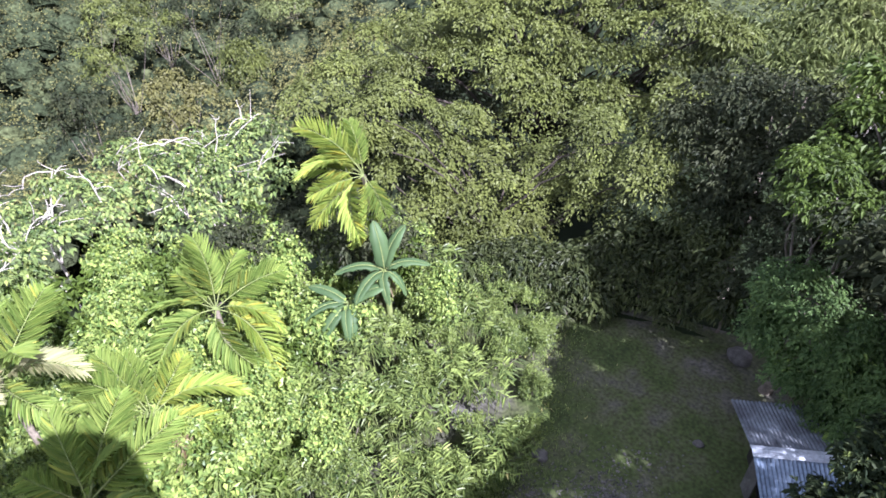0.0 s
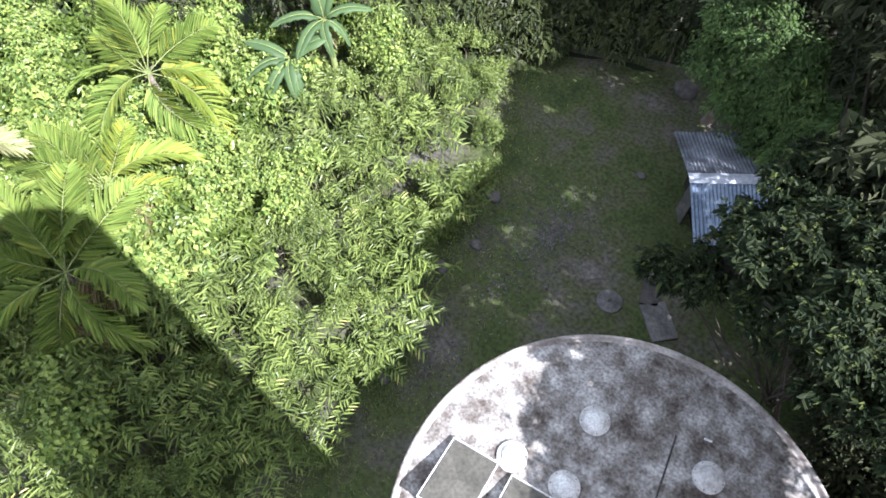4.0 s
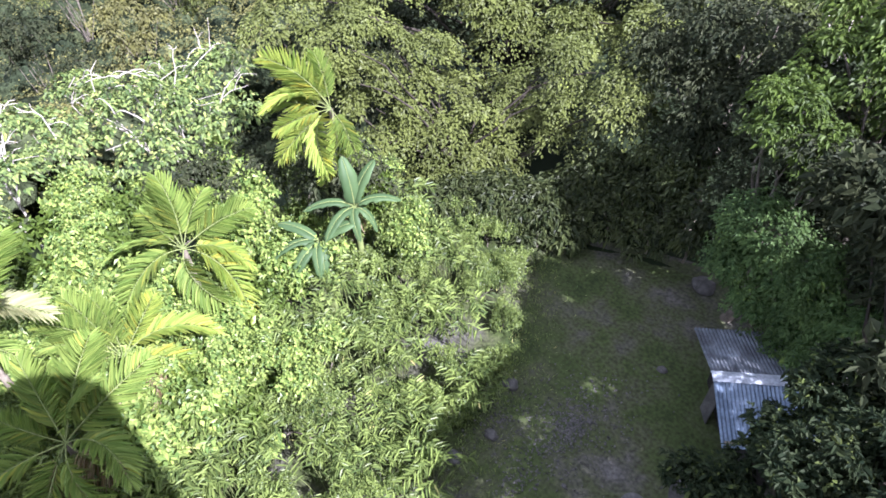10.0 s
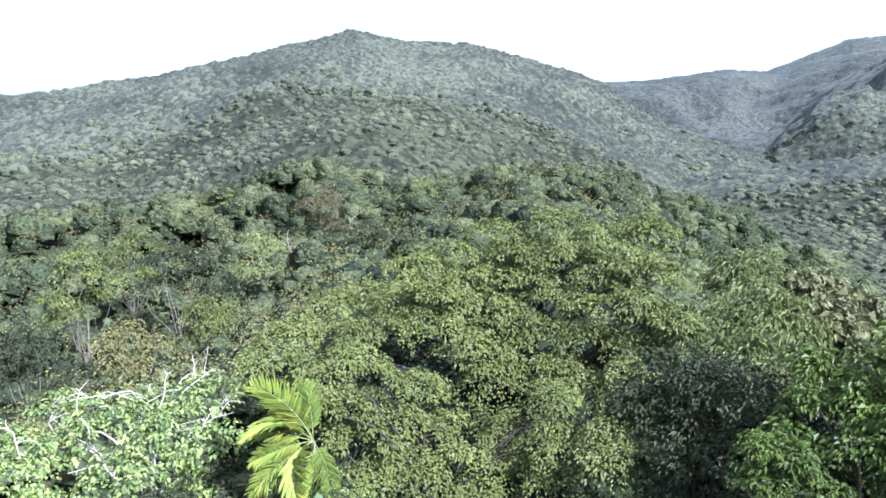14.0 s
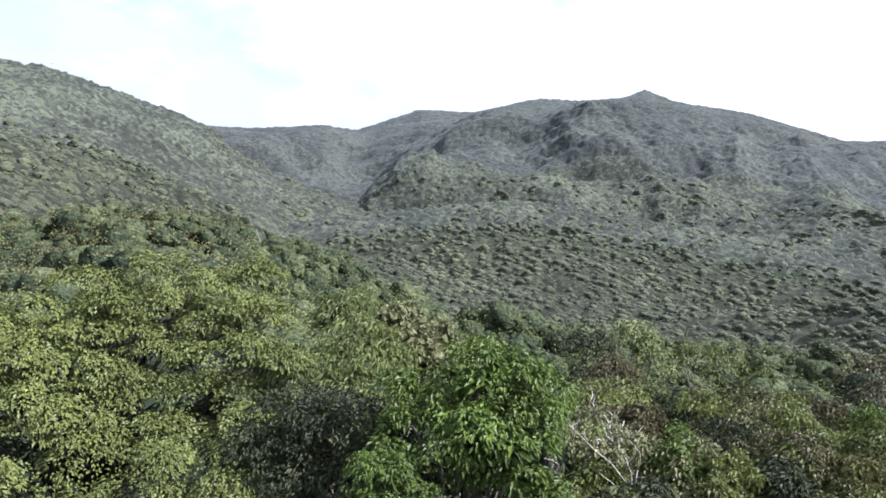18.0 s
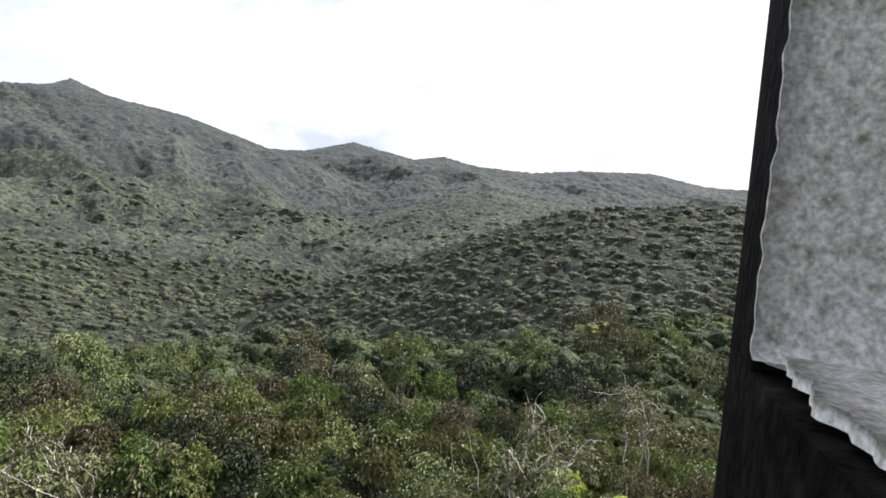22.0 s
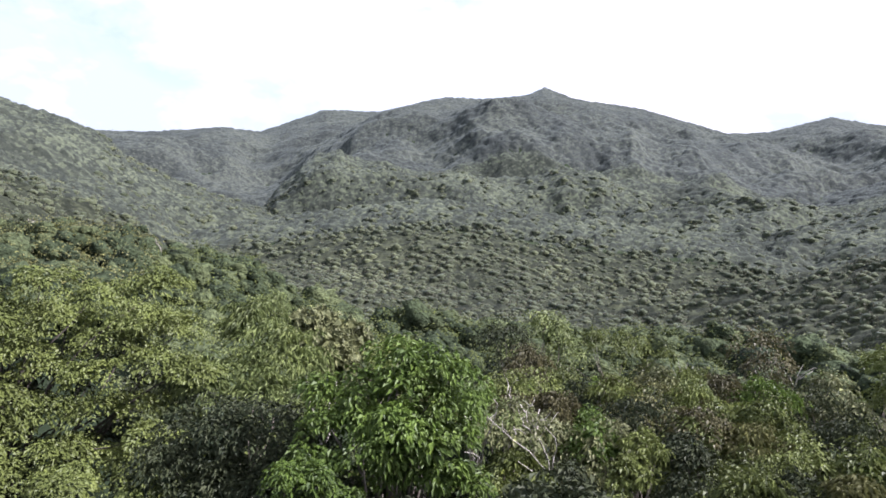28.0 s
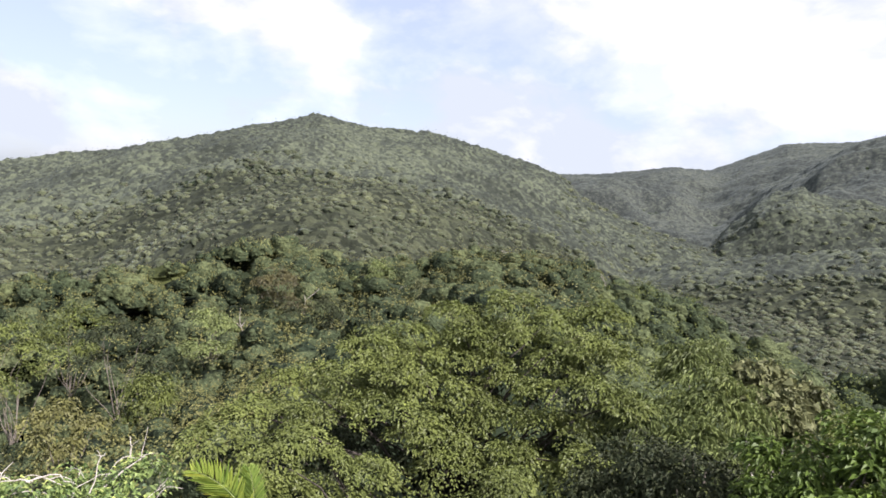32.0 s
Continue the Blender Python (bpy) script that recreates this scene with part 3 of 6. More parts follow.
def valley_crowns(count, r0, r1, az0, az1, tufts, seed):
    """Single crowns standing out of the valley forest, leafy all over; those behind a nearer ridge are left out."""
    rng = np.random.default_rng(seed)
    az, r = np.radians(rng.uniform(az0, az1, count)), rng.uniform(r0, r1, count)
    x, y = r * np.sin(az), r * np.cos(az)
    t = np.linspace(0.25, 0.97, 24)[:, None]
    keep = (ground(x, y) + 9 - EYE_Z) / r > ((ground(x * t, y * t) - EYE_Z) / (r * t)).max(0)
    x, y, r = x[keep], y[keep], r[keep]
    n = len(x)
    size = (2.2 + 0.0032 * r) * rng.choice([0.6, 0.8, 1.0, 1.25, 1.8], n) * rng.uniform(0.85, 1.15, n)
    z = ground(x, y) + 2.2 + size * rng.uniform(-0.2, 0.4, n)
    d = unit(rng.normal(0, 1, (n, tufts, 3)) + np.array([0, 0, 0.5]))
    lump = 1 + 0.25 * np.sin(5 * d[..., 0] + x[:, None]) * np.sin(5 * d[..., 1] + y[:, None])
    p = np.stack([x, y, z], -1)[:, None, :] + d * (size[:, None] * rng.uniform(0.82, 1.1, (n, tufts)) * lump)[..., None] * np.array([1, 1, 0.72])
    o = d * 0.6 + rng.normal(0, 0.6, d.shape)
    ln = np.repeat(size * 0.3, tufts) * rng.uniform(0.6, 1.4, n * tufts)
    leaves = leaf_mesh("forest_foliage", p.reshape(-1, 3), o.reshape(-1, 3), ln, ln * 0.8, M_FARLEAF, rng, 0.15, 0.2, d.reshape(-1, 3) * 0.9 + np.array([0, 0, 0.35]))
    v, f = dome_blobs(x, y, z - size * 0.1, size * 0.92, rng, True, 0.6, 0.85, 0.16, 2, 7)
    tagged(new("forest_crowns", mesh_np("forest_crowns", v, f, M_FARCROWN, True)), "rounded crowns of the forest across the valley", "forest", kind="stuff")
    tagged(new("forest_foliage", leaves), "boughs of the valley crowns with sunlight put into their colour", "forest", kind="stuff")


valley_crowns(15000, 300, 950, -36, 66, 16, 12)
valley_crowns(9500, 900, 1750, -36, 66, 12, 13)
valley_crowns(5500, 330, 1250, -90, -36, 12, 14)


# ---------------------------------------------------------------- plants
def spot(az, el, r):
    """A point at that bearing and height angle from the lookout, r metres off in plan."""
    e = REACH if az < -14 else EYE
    return np.array([e[0] + r * math.sin(radians(az)), e[1] + r * math.cos(radians(az)), e[2] + r * math.tan(radians(el))])


def crown_points(lobes, rng, twigs, per, spread, flat=0.8, inner=0.3):
    """Leaf bases and directions over the shells of the lobes, in tufts."""
    pos, out, face, big = [], [], [], []
    clumps = []
    for c, R in lobes:
        clumps.append((np.asarray(c), R * 0.6, 0.3))
        for k in range(13):
            e = unit(rng.normal(0, 1, 3) + np.array([0, 0, 0.4]))
            clumps.append((np.asarray(c) + e * R * 0.8 * np.array([1, 1, flat]), R * rng.uniform(0.22, 0.42), 0.5))
    for c, R, share in clumps:
        n = max(5, int(twigs * 6.5 * R * R * share * 1.9))
        d = unit(rng.normal(0, 1, (n, 3)))
        d = d[d[:, 2] > -0.55]
        rad = R * rng.uniform(0.8, 1.07, len(d)) * (1 + 0.13 * np.sin(7 * d[:, 0] + 3 * c[0]) * np.sin(6 * d[:, 1] + 2 * d[:, 2] * 3))
        k = int(len(d) * inner)
        if k:
            rad[:k] *= rng.uniform(0.45, 0.85, k)
        p = np.asarray(c) + d * rad[:, None] * np.array([1, 1, flat])
        big.append(np.repeat(np.where(np.arange(len(d)) < k, 1.7, 1.0), per))
        p = np.repeat(p, per, 0)
        dd = np.repeat(d, per, 0)
        pos.append(p + rng.normal(0, spread, p.shape))
        out.append(dd * 0.7 + rng.normal(0, 0.62, dd.shape) + np.array([0, 0, 0.08]))
        face.append(dd * 0.75 + np.array([0, 0, 0.5]))
    return np.concatenate(pos), np.concatenate(out), np.concatenate(face), np.concatenate(big)


def spray_points(lobes, rng, size, leaves, density=1.0, flat=0.85, low=-0.25, sag=0.45, inner=0.8):
    """Leaf bases, directions, faces and sizes: boughs end in layered, slightly drooping fans of leaves over the outside of all lobes."""
    cs, rs = np.array([c for c, R in lobes], float), np.array([R for c, R in lobes], float)
    at, dirs, big = [], [], []
    for k, (c, R) in enumerate(zip(cs, rs)):
        n = int(density * 4.8 * R * R / (size * size)) + 4
        d = unit(rng.normal(0, 1, (n, 3)))
        d = d[d[:, 2] > low]
        deep = rng.random(len(d)) < inner / (1 + inner)
        p = c + d * (R * np.where(deep, rng.uniform(0.5, 0.8, len(d)), rng.uniform(0.86, 1.1, len(d))))[:, None] * np.array([1, 1, flat])
        gap = np.linalg.norm((p[:, None] - cs[None]) / np.array([1, 1, flat]), axis=2) / rs[None]
        gap[:, k] = 9
        keep = gap.min(1) > np.where(deep, 0.55, 0.8)
        at.append(p[keep]), dirs.append(d[keep]), big.append(deep[keep])
    at, dirs, big = np.concatenate(at), np.concatenate(dirs), np.concatenate(big)
    n = len(at)
    nrm = unit(dirs * 0.42 + np.array([0, 0, 0.8]) + rng.normal(0, 0.13, (n, 3)))
    e1 = dirs * np.array([1, 1, 0.2]) + rng.normal(0, 0.25, (n, 3))
    e1 = unit(e1 - nrm * (e1 * nrm).sum(-1, keepdims=True))
    e2 = np.cross(nrm, e1)
    s = size * rng.uniform(0.6, 1.3, n)
    ang, rad = rng.uniform(0, 2 * np.pi, (n, leaves)), np.sqrt(rng.random((n, leaves))) * s[:, None]
    u, v = (rad * np.cos(ang) * 1.2)[..., None], (rad * np.sin(ang) * 0.9)[..., None]
    pos = at[:, None] + e1[:, None] * u + e2[:, None] * v - nrm[:, None] * (sag * rad ** 2 / s[:, None])[..., None] + rng.normal(0, size * 0.07, (n, leaves, 3))
    out = e1[:, None] * (np.cos(ang) + 0.45)[..., None] + e2[:, None] * np.sin(ang)[..., None] + rng.normal(0, 0.4, (n, leaves, 3))
    tip = e1[:, None] * np.cos(ang)[..., None] + e2[:, None] * np.sin(ang)[..., None]
    face = nrm[:, None] + tip * (0.9 * rad / s[:, None])[..., None] * sag
    return pos.reshape(-1, 3), out.reshape(-1, 3), face.reshape(-1, 3), np.repeat(np.where(big, 1.45, 1.0), leaves)


def limb(a, b, rng, bow=0.12, n=7):
    a, b = np.asarray(a, float), np.asarray(b, float)
    t = np.linspace(0, 1, n)[:, None]
    ln = np.linalg.norm(b - a)
    side = unit(rng.normal(0, 1, 3)) * ln * bow
    return a + (b - a) * t + side * np.sin(np.pi * t) + rng.normal(0, ln * 0.012, (n, 3)) + np.array([0, 0, 1.0]) * ln * 0.08 * np.sin(np.pi * t)


def wood(base, fork, targets, r0, rng):
    tr = limb(base, fork, rng, 0.05, 9)
    pieces = [tube(tr, np.linspace(r0, r0 * 0.7, 9) * np.array([1.35] + [1] * 8), 9)]
    for c in targets:
        p = limb(tr[-1] - (tr[-1] - tr[0]) * rng.uniform(0, 0.3), c, rng)
        pieces.append(tube(p, np.linspace(r0 * 0.32, 0.012, 7), 6))
    return merge(pieces)


def tree(name, label, category, lobes, mat, seed, twigs=14, per=9, ln=0.26, wd=0.11, droop=0.25, spread=0.16, r0=0.22, bark=None, base=None, group="", flat=0.8, inner=0.3, fine=False, spray=0.0, leaves=34, density=1.0, sag=0.45):
    """A tree: lobes are points and radii in the world; the trunk stands under them."""
    rng = np.random.default_rng(seed)
    cs = np.array([c for c, R in lobes])
    if base is None:
        base = cs[:, :2].mean(0)
    bz = float(ground(base[0], base[1])) - 0.1
    o = np.array([base[0], base[1], bz])
    root = thing(name, Vector(o), label, category, group)
    loc = [(np.asarray(c) - o, R) for c, R in lobes]
    top = np.array([c for c, R in loc])
    fork = np.array([top[:, 0].mean() * 0.5, top[:, 1].mean() * 0.5, max(0.8, top[:, 2].min() * 0.55)])
    v, f = wood((0, 0, 0), fork, [c for c, R in loc], r0, rng)
    part("trunk", mesh_np("trunk", v, f, bark or M_BARK, True), root)
    if spray:
        p, d, fc, bg = spray_points(loc, rng, spray, leaves, density, flat, sag=sag)
    else:
        p, d, fc, bg = crown_points(loc, rng, twigs, per, spread, flat, inner)
    n = len(p)
    part("crown", leaf_mesh("crown", p, d, bg * ln * rng.uniform(0.65, 1.2, n), bg * wd * rng.uniform(0.7, 1.2, n), mat, rng, droop, 0.22, fc, fine), root)
    return root


def lobes_at(rows):
    return [(spot(az, el, r), R) for az, el, r, R in rows]


def boughs(top, foot, near, far, R, step, seed, az0, az1):
    """Lobes spread over the face of a crown: top and foot give its height angles by bearing, near and far its depth at the foot and the top."""
    rng = np.random.default_rng(seed)
    rows, az, odd = [], az0, 0
    while az <= az1:
        a, b = float(top(az)), float(foot(az))
        el, odd = a - step * (0.5 + 0.35 * odd), 1 - odd
        while el > b:
            f = (a - el) / max(a - b, 1.0)
            size = R * rng.uniform(0.72, 1.22)
            rows.append((az + rng.uniform(-0.25, 0.25) * step, el - degrees_of(size - R, far), far + (near - far) * f ** 0.8 + rng.uniform(-0.6, 0.6), size))
            el -= step * rng.uniform(0.75, 1.05)
        az += step * 0.92
    return rows


def degrees_of(size, r):
    return math.degrees(math.atan2(size, r))


# ---- the wide olive tree beyond the clearing
DOME_TOP = table([(-66.5, -20.4), (-61.7, -17.2), (-55.5, -15.0), (-50.5, -11.5), (-44.4, -9.6), (-38, -8.3), (-32.4, -8.7), (-29.2, -11.2), (-26.5, -13.4)])
DOME_FOOT = table([(-66, -22.5), (-56, -22.5), (-47, -24), (-40, -27), (-32, -26), (-27, -17)])
LOW_TOP = table([(-67, -20.8), (-60, -20.5), (-54, -21.5), (-48, -25), (-44, -26.5), (-39, -24), (-32, -23)])
LOW_FOOT = table([(-66, -25), (-61, -30), (-58, -34), (-54.6, -36), (-45, -36), (-36.3, -34), (-32, -29)])
tree("broadleaf_tree", "huge olive-green broadleaf tree with a wide domed crown", "tree",
     lobes_at(boughs(DOME_TOP, DOME_FOOT, 26.5, 31, 1.35, 3.5, 1, -64.5, -28) + [(az, float(DOME_TOP(az)) - 5.0, 33.5, 2.2) for az in range(-58, -29, 5)]),
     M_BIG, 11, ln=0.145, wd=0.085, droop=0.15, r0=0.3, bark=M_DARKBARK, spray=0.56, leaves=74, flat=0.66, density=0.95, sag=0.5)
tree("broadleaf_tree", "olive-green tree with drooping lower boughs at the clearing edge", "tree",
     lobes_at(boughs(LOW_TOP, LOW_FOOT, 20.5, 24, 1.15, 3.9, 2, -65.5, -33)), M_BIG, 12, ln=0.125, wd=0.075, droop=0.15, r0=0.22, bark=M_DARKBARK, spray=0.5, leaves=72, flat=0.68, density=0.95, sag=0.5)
# Filler crown added behind the boughs: dark leaves paint the shade in the gaps.
tree("broadleaf_tree", "dark filler leaves added as shade behind the olive tree's boughs", "tree",
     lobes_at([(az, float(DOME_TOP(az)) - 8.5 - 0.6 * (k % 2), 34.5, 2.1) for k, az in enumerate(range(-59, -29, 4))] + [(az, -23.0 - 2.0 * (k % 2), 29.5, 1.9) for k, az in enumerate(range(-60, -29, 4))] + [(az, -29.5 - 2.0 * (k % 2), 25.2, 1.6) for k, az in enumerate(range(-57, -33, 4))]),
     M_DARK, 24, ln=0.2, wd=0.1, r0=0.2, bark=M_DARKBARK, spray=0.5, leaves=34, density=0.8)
# ---- paler trees beside it
tree("broadleaf_tree", "tall pale green tree with drooping leaf tufts", "tree", lobes_at([
    (-23.6, -13.8, 32, 1.8), (-20.7, -16.6, 30, 2.0), (-26.2, -18.2, 29, 2.0), (-23, -20, 27.5, 1.8)]), M_LIME, 13, ln=0.26, wd=0.085, droop=0.55, r0=0.2, spray=0.5, leaves=30, sag=0.7)
tree("broadleaf_tree", "small-leaved tree with shade put into its dark leaf colour", "tree", lobes_at([
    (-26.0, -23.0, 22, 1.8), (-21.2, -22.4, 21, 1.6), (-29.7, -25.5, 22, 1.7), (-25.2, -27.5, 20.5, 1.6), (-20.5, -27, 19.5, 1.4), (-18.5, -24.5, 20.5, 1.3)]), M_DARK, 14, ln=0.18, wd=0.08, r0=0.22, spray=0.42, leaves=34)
tree("cecropia_tree", "pale-barked tree with silvery leaves above the slope", "tree", lobes_at([
    (-18.2, -14.4, 36, 1.6), (-15.6, -14.9, 37, 1.4), (-17.0, -16.5, 34, 1.5)]), M_SILVER, 15, twigs=9, ln=0.4, wd=0.22, bark=M_PALEBARK)
# ---- the dense dark-green tree
DENSE_TOP = table([(-21, -24), (-20.4, -22.8), (-16.6, -17.6), (-12.7, -14.6), (-9.2, -13.3), (-5.2, -14.1), (-3.8, -17.3)])
DENSE_FOOT = table([(-21, -27), (-4, -26)])
tree("broadleaf_tree", "dense bright-green rounded tree with glossy leaves", "tree", lobes_at(boughs(DENSE_TOP, DENSE_FOOT, 17.6, 20, 0.82, 3.3, 3, -16.8, -4) + [(-9, -18.5, 20.5, 1.7), (-14, -21.5, 19.8, 1.4), (-6.5, -20.5, 20.5, 1.5), (-10.5, -24, 19.5, 1.5)]),
    M_GREEN, 16, ln=0.19, wd=0.095, droop=0.2, r0=0.22, spray=0.4, leaves=34, sag=0.9, density=0.95)
tree("broadleaf_tree", "tufted tree with shade put into its dark leaf colour", "tree", lobes_at([
    (-16.3, -28.6, 18, 1.2), (-12.1, -30.4, 17.5, 1.2), (-22.4, -27.5, 20, 1.3), (-25.4, -30.5, 20, 1.3), (-19, -31.5, 18.5, 1.3), (-7.5, -30.5, 17, 1.3), (-3.5, -29, 18, 1.3), (-14.5, -30.6, 15.8, 1.1)]),
    M_DARK, 17, ln=0.17, wd=0.075, r0=0.18, spray=0.36, leaves=30)
tree("broadleaf_tree", "bushy green tree leaning over the shed roof", "tree", lobes_at([
    (-16.7, -36.8, 15.3, 1.15), (-17.8, -39.8, 15.0, 0.9), (-12.2, -38.1, 15.0, 1.1), (-13.4, -41.7, 14.7, 1.05), (-9.2, -41.2, 14.4, 0.95), (-7.4, -44.0, 13.7, 0.8), (-10.2, -43.8, 14.1, 0.7), (-5, -40.5, 14.2, 1.0)]),
    M_BUSH, 18, ln=0.12, wd=0.06, droop=0.15, r0=0.15, spray=0.24, leaves=44, sag=0.8, density=1.25)
tree("broadleaf_tree", "green tree above the dark wood with sunlight put into its leaf colour", "tree", lobes_at([
    (-19.6, -26.8, 16.6, 0.7), (-17.6, -26.6, 16.6, 0.65), (-18.8, -29.0, 16.2, 0.75), (-16.5, -29.2, 16.2, 0.7), (-14.6, -28.8, 16.3, 0.7), (-13.6, -30.4, 16.0, 0.65), (-15.2, -31.2, 15.9, 0.65)]), M_TUFT, 23, ln=0.14, wd=0.065, droop=0.2, r0=0.16, spray=0.26, leaves=34, sag=0.8)
tree("broadleaf_tree", "low leafy tree behind the palms", "tree", lobes_at([(-71.6, -32.6, 19.5, 1.1), (-74.5, -33.4, 18.5, 1.0), (-68.2, -33.6, 18.8, 1.1), (-66, -31.4, 20, 1.2), (-77.5, -33.0, 18.5, 1.0), (-62.5, -33.4, 18.6, 1.0), (-61.0, -35.2, 17.0, 0.8), (-64.4, -36.0, 16.9, 0.8), (-58.2, -36.2, 17.4, 0.9), (-62.6, -37.4, 16.7, 0.7), (-60.4, -33.4, 16.8, 0.75), (-62.6, -34.0, 16.7, 0.7)]), M_DARK, 22, ln=0.16, wd=0.075, r0=0.1, spray=0.36, leaves=30)
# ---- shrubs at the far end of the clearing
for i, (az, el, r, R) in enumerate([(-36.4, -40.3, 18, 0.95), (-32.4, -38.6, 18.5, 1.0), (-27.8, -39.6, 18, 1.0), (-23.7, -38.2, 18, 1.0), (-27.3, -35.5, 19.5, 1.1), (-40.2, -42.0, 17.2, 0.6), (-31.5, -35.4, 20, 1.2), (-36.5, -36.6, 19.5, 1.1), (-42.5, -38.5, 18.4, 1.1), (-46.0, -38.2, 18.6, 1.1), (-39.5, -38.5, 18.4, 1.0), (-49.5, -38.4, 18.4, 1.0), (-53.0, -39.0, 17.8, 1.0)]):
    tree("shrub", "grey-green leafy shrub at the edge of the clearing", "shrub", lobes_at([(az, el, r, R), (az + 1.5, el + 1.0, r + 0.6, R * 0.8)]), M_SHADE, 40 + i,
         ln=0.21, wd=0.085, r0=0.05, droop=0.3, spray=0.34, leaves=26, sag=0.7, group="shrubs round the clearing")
# ---- the large-leaved tree between shed and round building
# Its last four lobes are added to keep sun off the clearing.
tree("large_leaved_tree", "tree with long glossy leaves, darkened as shade, beside the round building", "tree", lobes_at([
    (-1.0, -51.4, 6.4, 0.7), (8.4, -52.4, 6.0, 0.75), (-4.6, -46.1, 8.2, 0.6), (-7.0, -49.4, 7.6, 0.5), (-6.4, -52.2, 7.2, 0.42), (-3.5, -51.4, 7.0, 0.5), (-3.4, -44.0, 8.6, 0.6), (-14.4, -57.2, 6.6, 0.34), (-11.6, -56.4, 6.6, 0.36), (-7.6, -56.4, 6.5, 0.42), (-9.6, -54.6, 7.0, 0.3), (7.0, -55.6, 5.8, 0.6), (16.1, -57.0, 5.5, 0.55), (3.3, -47.0, 7.5, 0.75),
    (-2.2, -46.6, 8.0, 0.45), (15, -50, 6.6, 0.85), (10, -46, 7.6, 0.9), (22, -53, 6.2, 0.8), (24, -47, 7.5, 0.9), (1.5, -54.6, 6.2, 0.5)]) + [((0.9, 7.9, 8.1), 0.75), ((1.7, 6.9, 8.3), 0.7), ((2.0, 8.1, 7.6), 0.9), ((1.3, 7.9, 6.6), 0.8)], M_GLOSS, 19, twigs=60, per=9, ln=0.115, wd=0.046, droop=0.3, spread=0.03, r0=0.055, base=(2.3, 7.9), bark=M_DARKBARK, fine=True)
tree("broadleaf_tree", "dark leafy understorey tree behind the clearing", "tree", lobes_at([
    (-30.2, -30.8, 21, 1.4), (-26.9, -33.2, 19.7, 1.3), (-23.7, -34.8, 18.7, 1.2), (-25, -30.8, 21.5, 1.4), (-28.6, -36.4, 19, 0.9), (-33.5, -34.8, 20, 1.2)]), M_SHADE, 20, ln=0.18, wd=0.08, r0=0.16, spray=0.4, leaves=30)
tree("broadleaf_tree", "leafy understorey tree behind the shed, leaves darkened as shade", "tree", lobes_at([
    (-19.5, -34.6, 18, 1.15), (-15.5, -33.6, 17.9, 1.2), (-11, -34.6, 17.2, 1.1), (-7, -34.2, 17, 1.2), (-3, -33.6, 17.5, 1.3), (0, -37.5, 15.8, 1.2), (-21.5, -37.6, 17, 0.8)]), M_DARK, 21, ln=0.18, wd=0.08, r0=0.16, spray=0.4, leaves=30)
# ---- tall trees added east of the clearing, largely out of view, to shade it and the roof
for i, (x, y, rows) in enumerate([(4.8, 9.6, [(4.6, 9.6, 8.6, 1.6), (5.8, 8.6, 7.6, 1.5), (3.8, 10.6, 7.8, 1.4), (5.4, 10.6, 7.4, 1.5)]),
                                  (6.3, 6.2, [(6.0, 6.2, 8.8, 1.5), (5.4, 7.2, 7.8, 1.3), (7.2, 5.2, 7.6, 1.5), (6.4, 4.2, 7.6, 1.3), (6.2, 3.8, 8.9, 1.3), (5.6, 2.4, 8.4, 1.1), (7.0, 2.6, 8.8, 1.2), (5.2, 4.8, 8.9, 1.1), (6.6, 5.0, 9.3, 1.2), (7.1, 6.4, 8.8, 0.9), (7.9, 6.4, 9.3, 0.9)]),
                                  (3.2, 13.2, [(3.2, 13.0, 6.8, 1.5), (4.4, 12.4, 6.6, 1.4), (2.2, 14.2, 5.4, 1.2)]),
                                  (0.9, 13.6, [(0.9, 12.8, 8.6, 1.4), (1.8, 11.2, 8.8, 1.3), (0.6, 14.0, 5.6, 1.1), (0.8, 10.0, 8.5, 1.0), (0.3, 8.7, 8.2, 0.8), (0.0, 15.3, 6.2, 1.3), (-1.4, 15.1, 4.8, 1.0), (2.4, 9.7, 8.6, 1.1), (0.8, 16.2, 6.7, 1.3), (-0.6, 13.6, 6.6, 1.2), (1.2, 14.4, 7.3, 1.3), (-0.2, 11.6, 8.0, 0.9), (-2.3, 13.6, 7.5, 1.0), (-1.5, 12.6, 7.8, 0.9)]),
                                  (0.6, 18.0, [(0.6, 18.0, 5.2, 1.4), (1.8, 17.2, 5.0, 1.4), (-0.6, 17.2, 4.4, 1.2)])]):
    tree("broadleaf_tree", "forest tree added beside the clearing to shade it", "tree", [((a, b, c), R) for a, b, c, R in rows], M_DARK, 60 + i, twigs=17, ln=0.24, wd=0.1, base=(x, y), bark=M_DARKBARK)
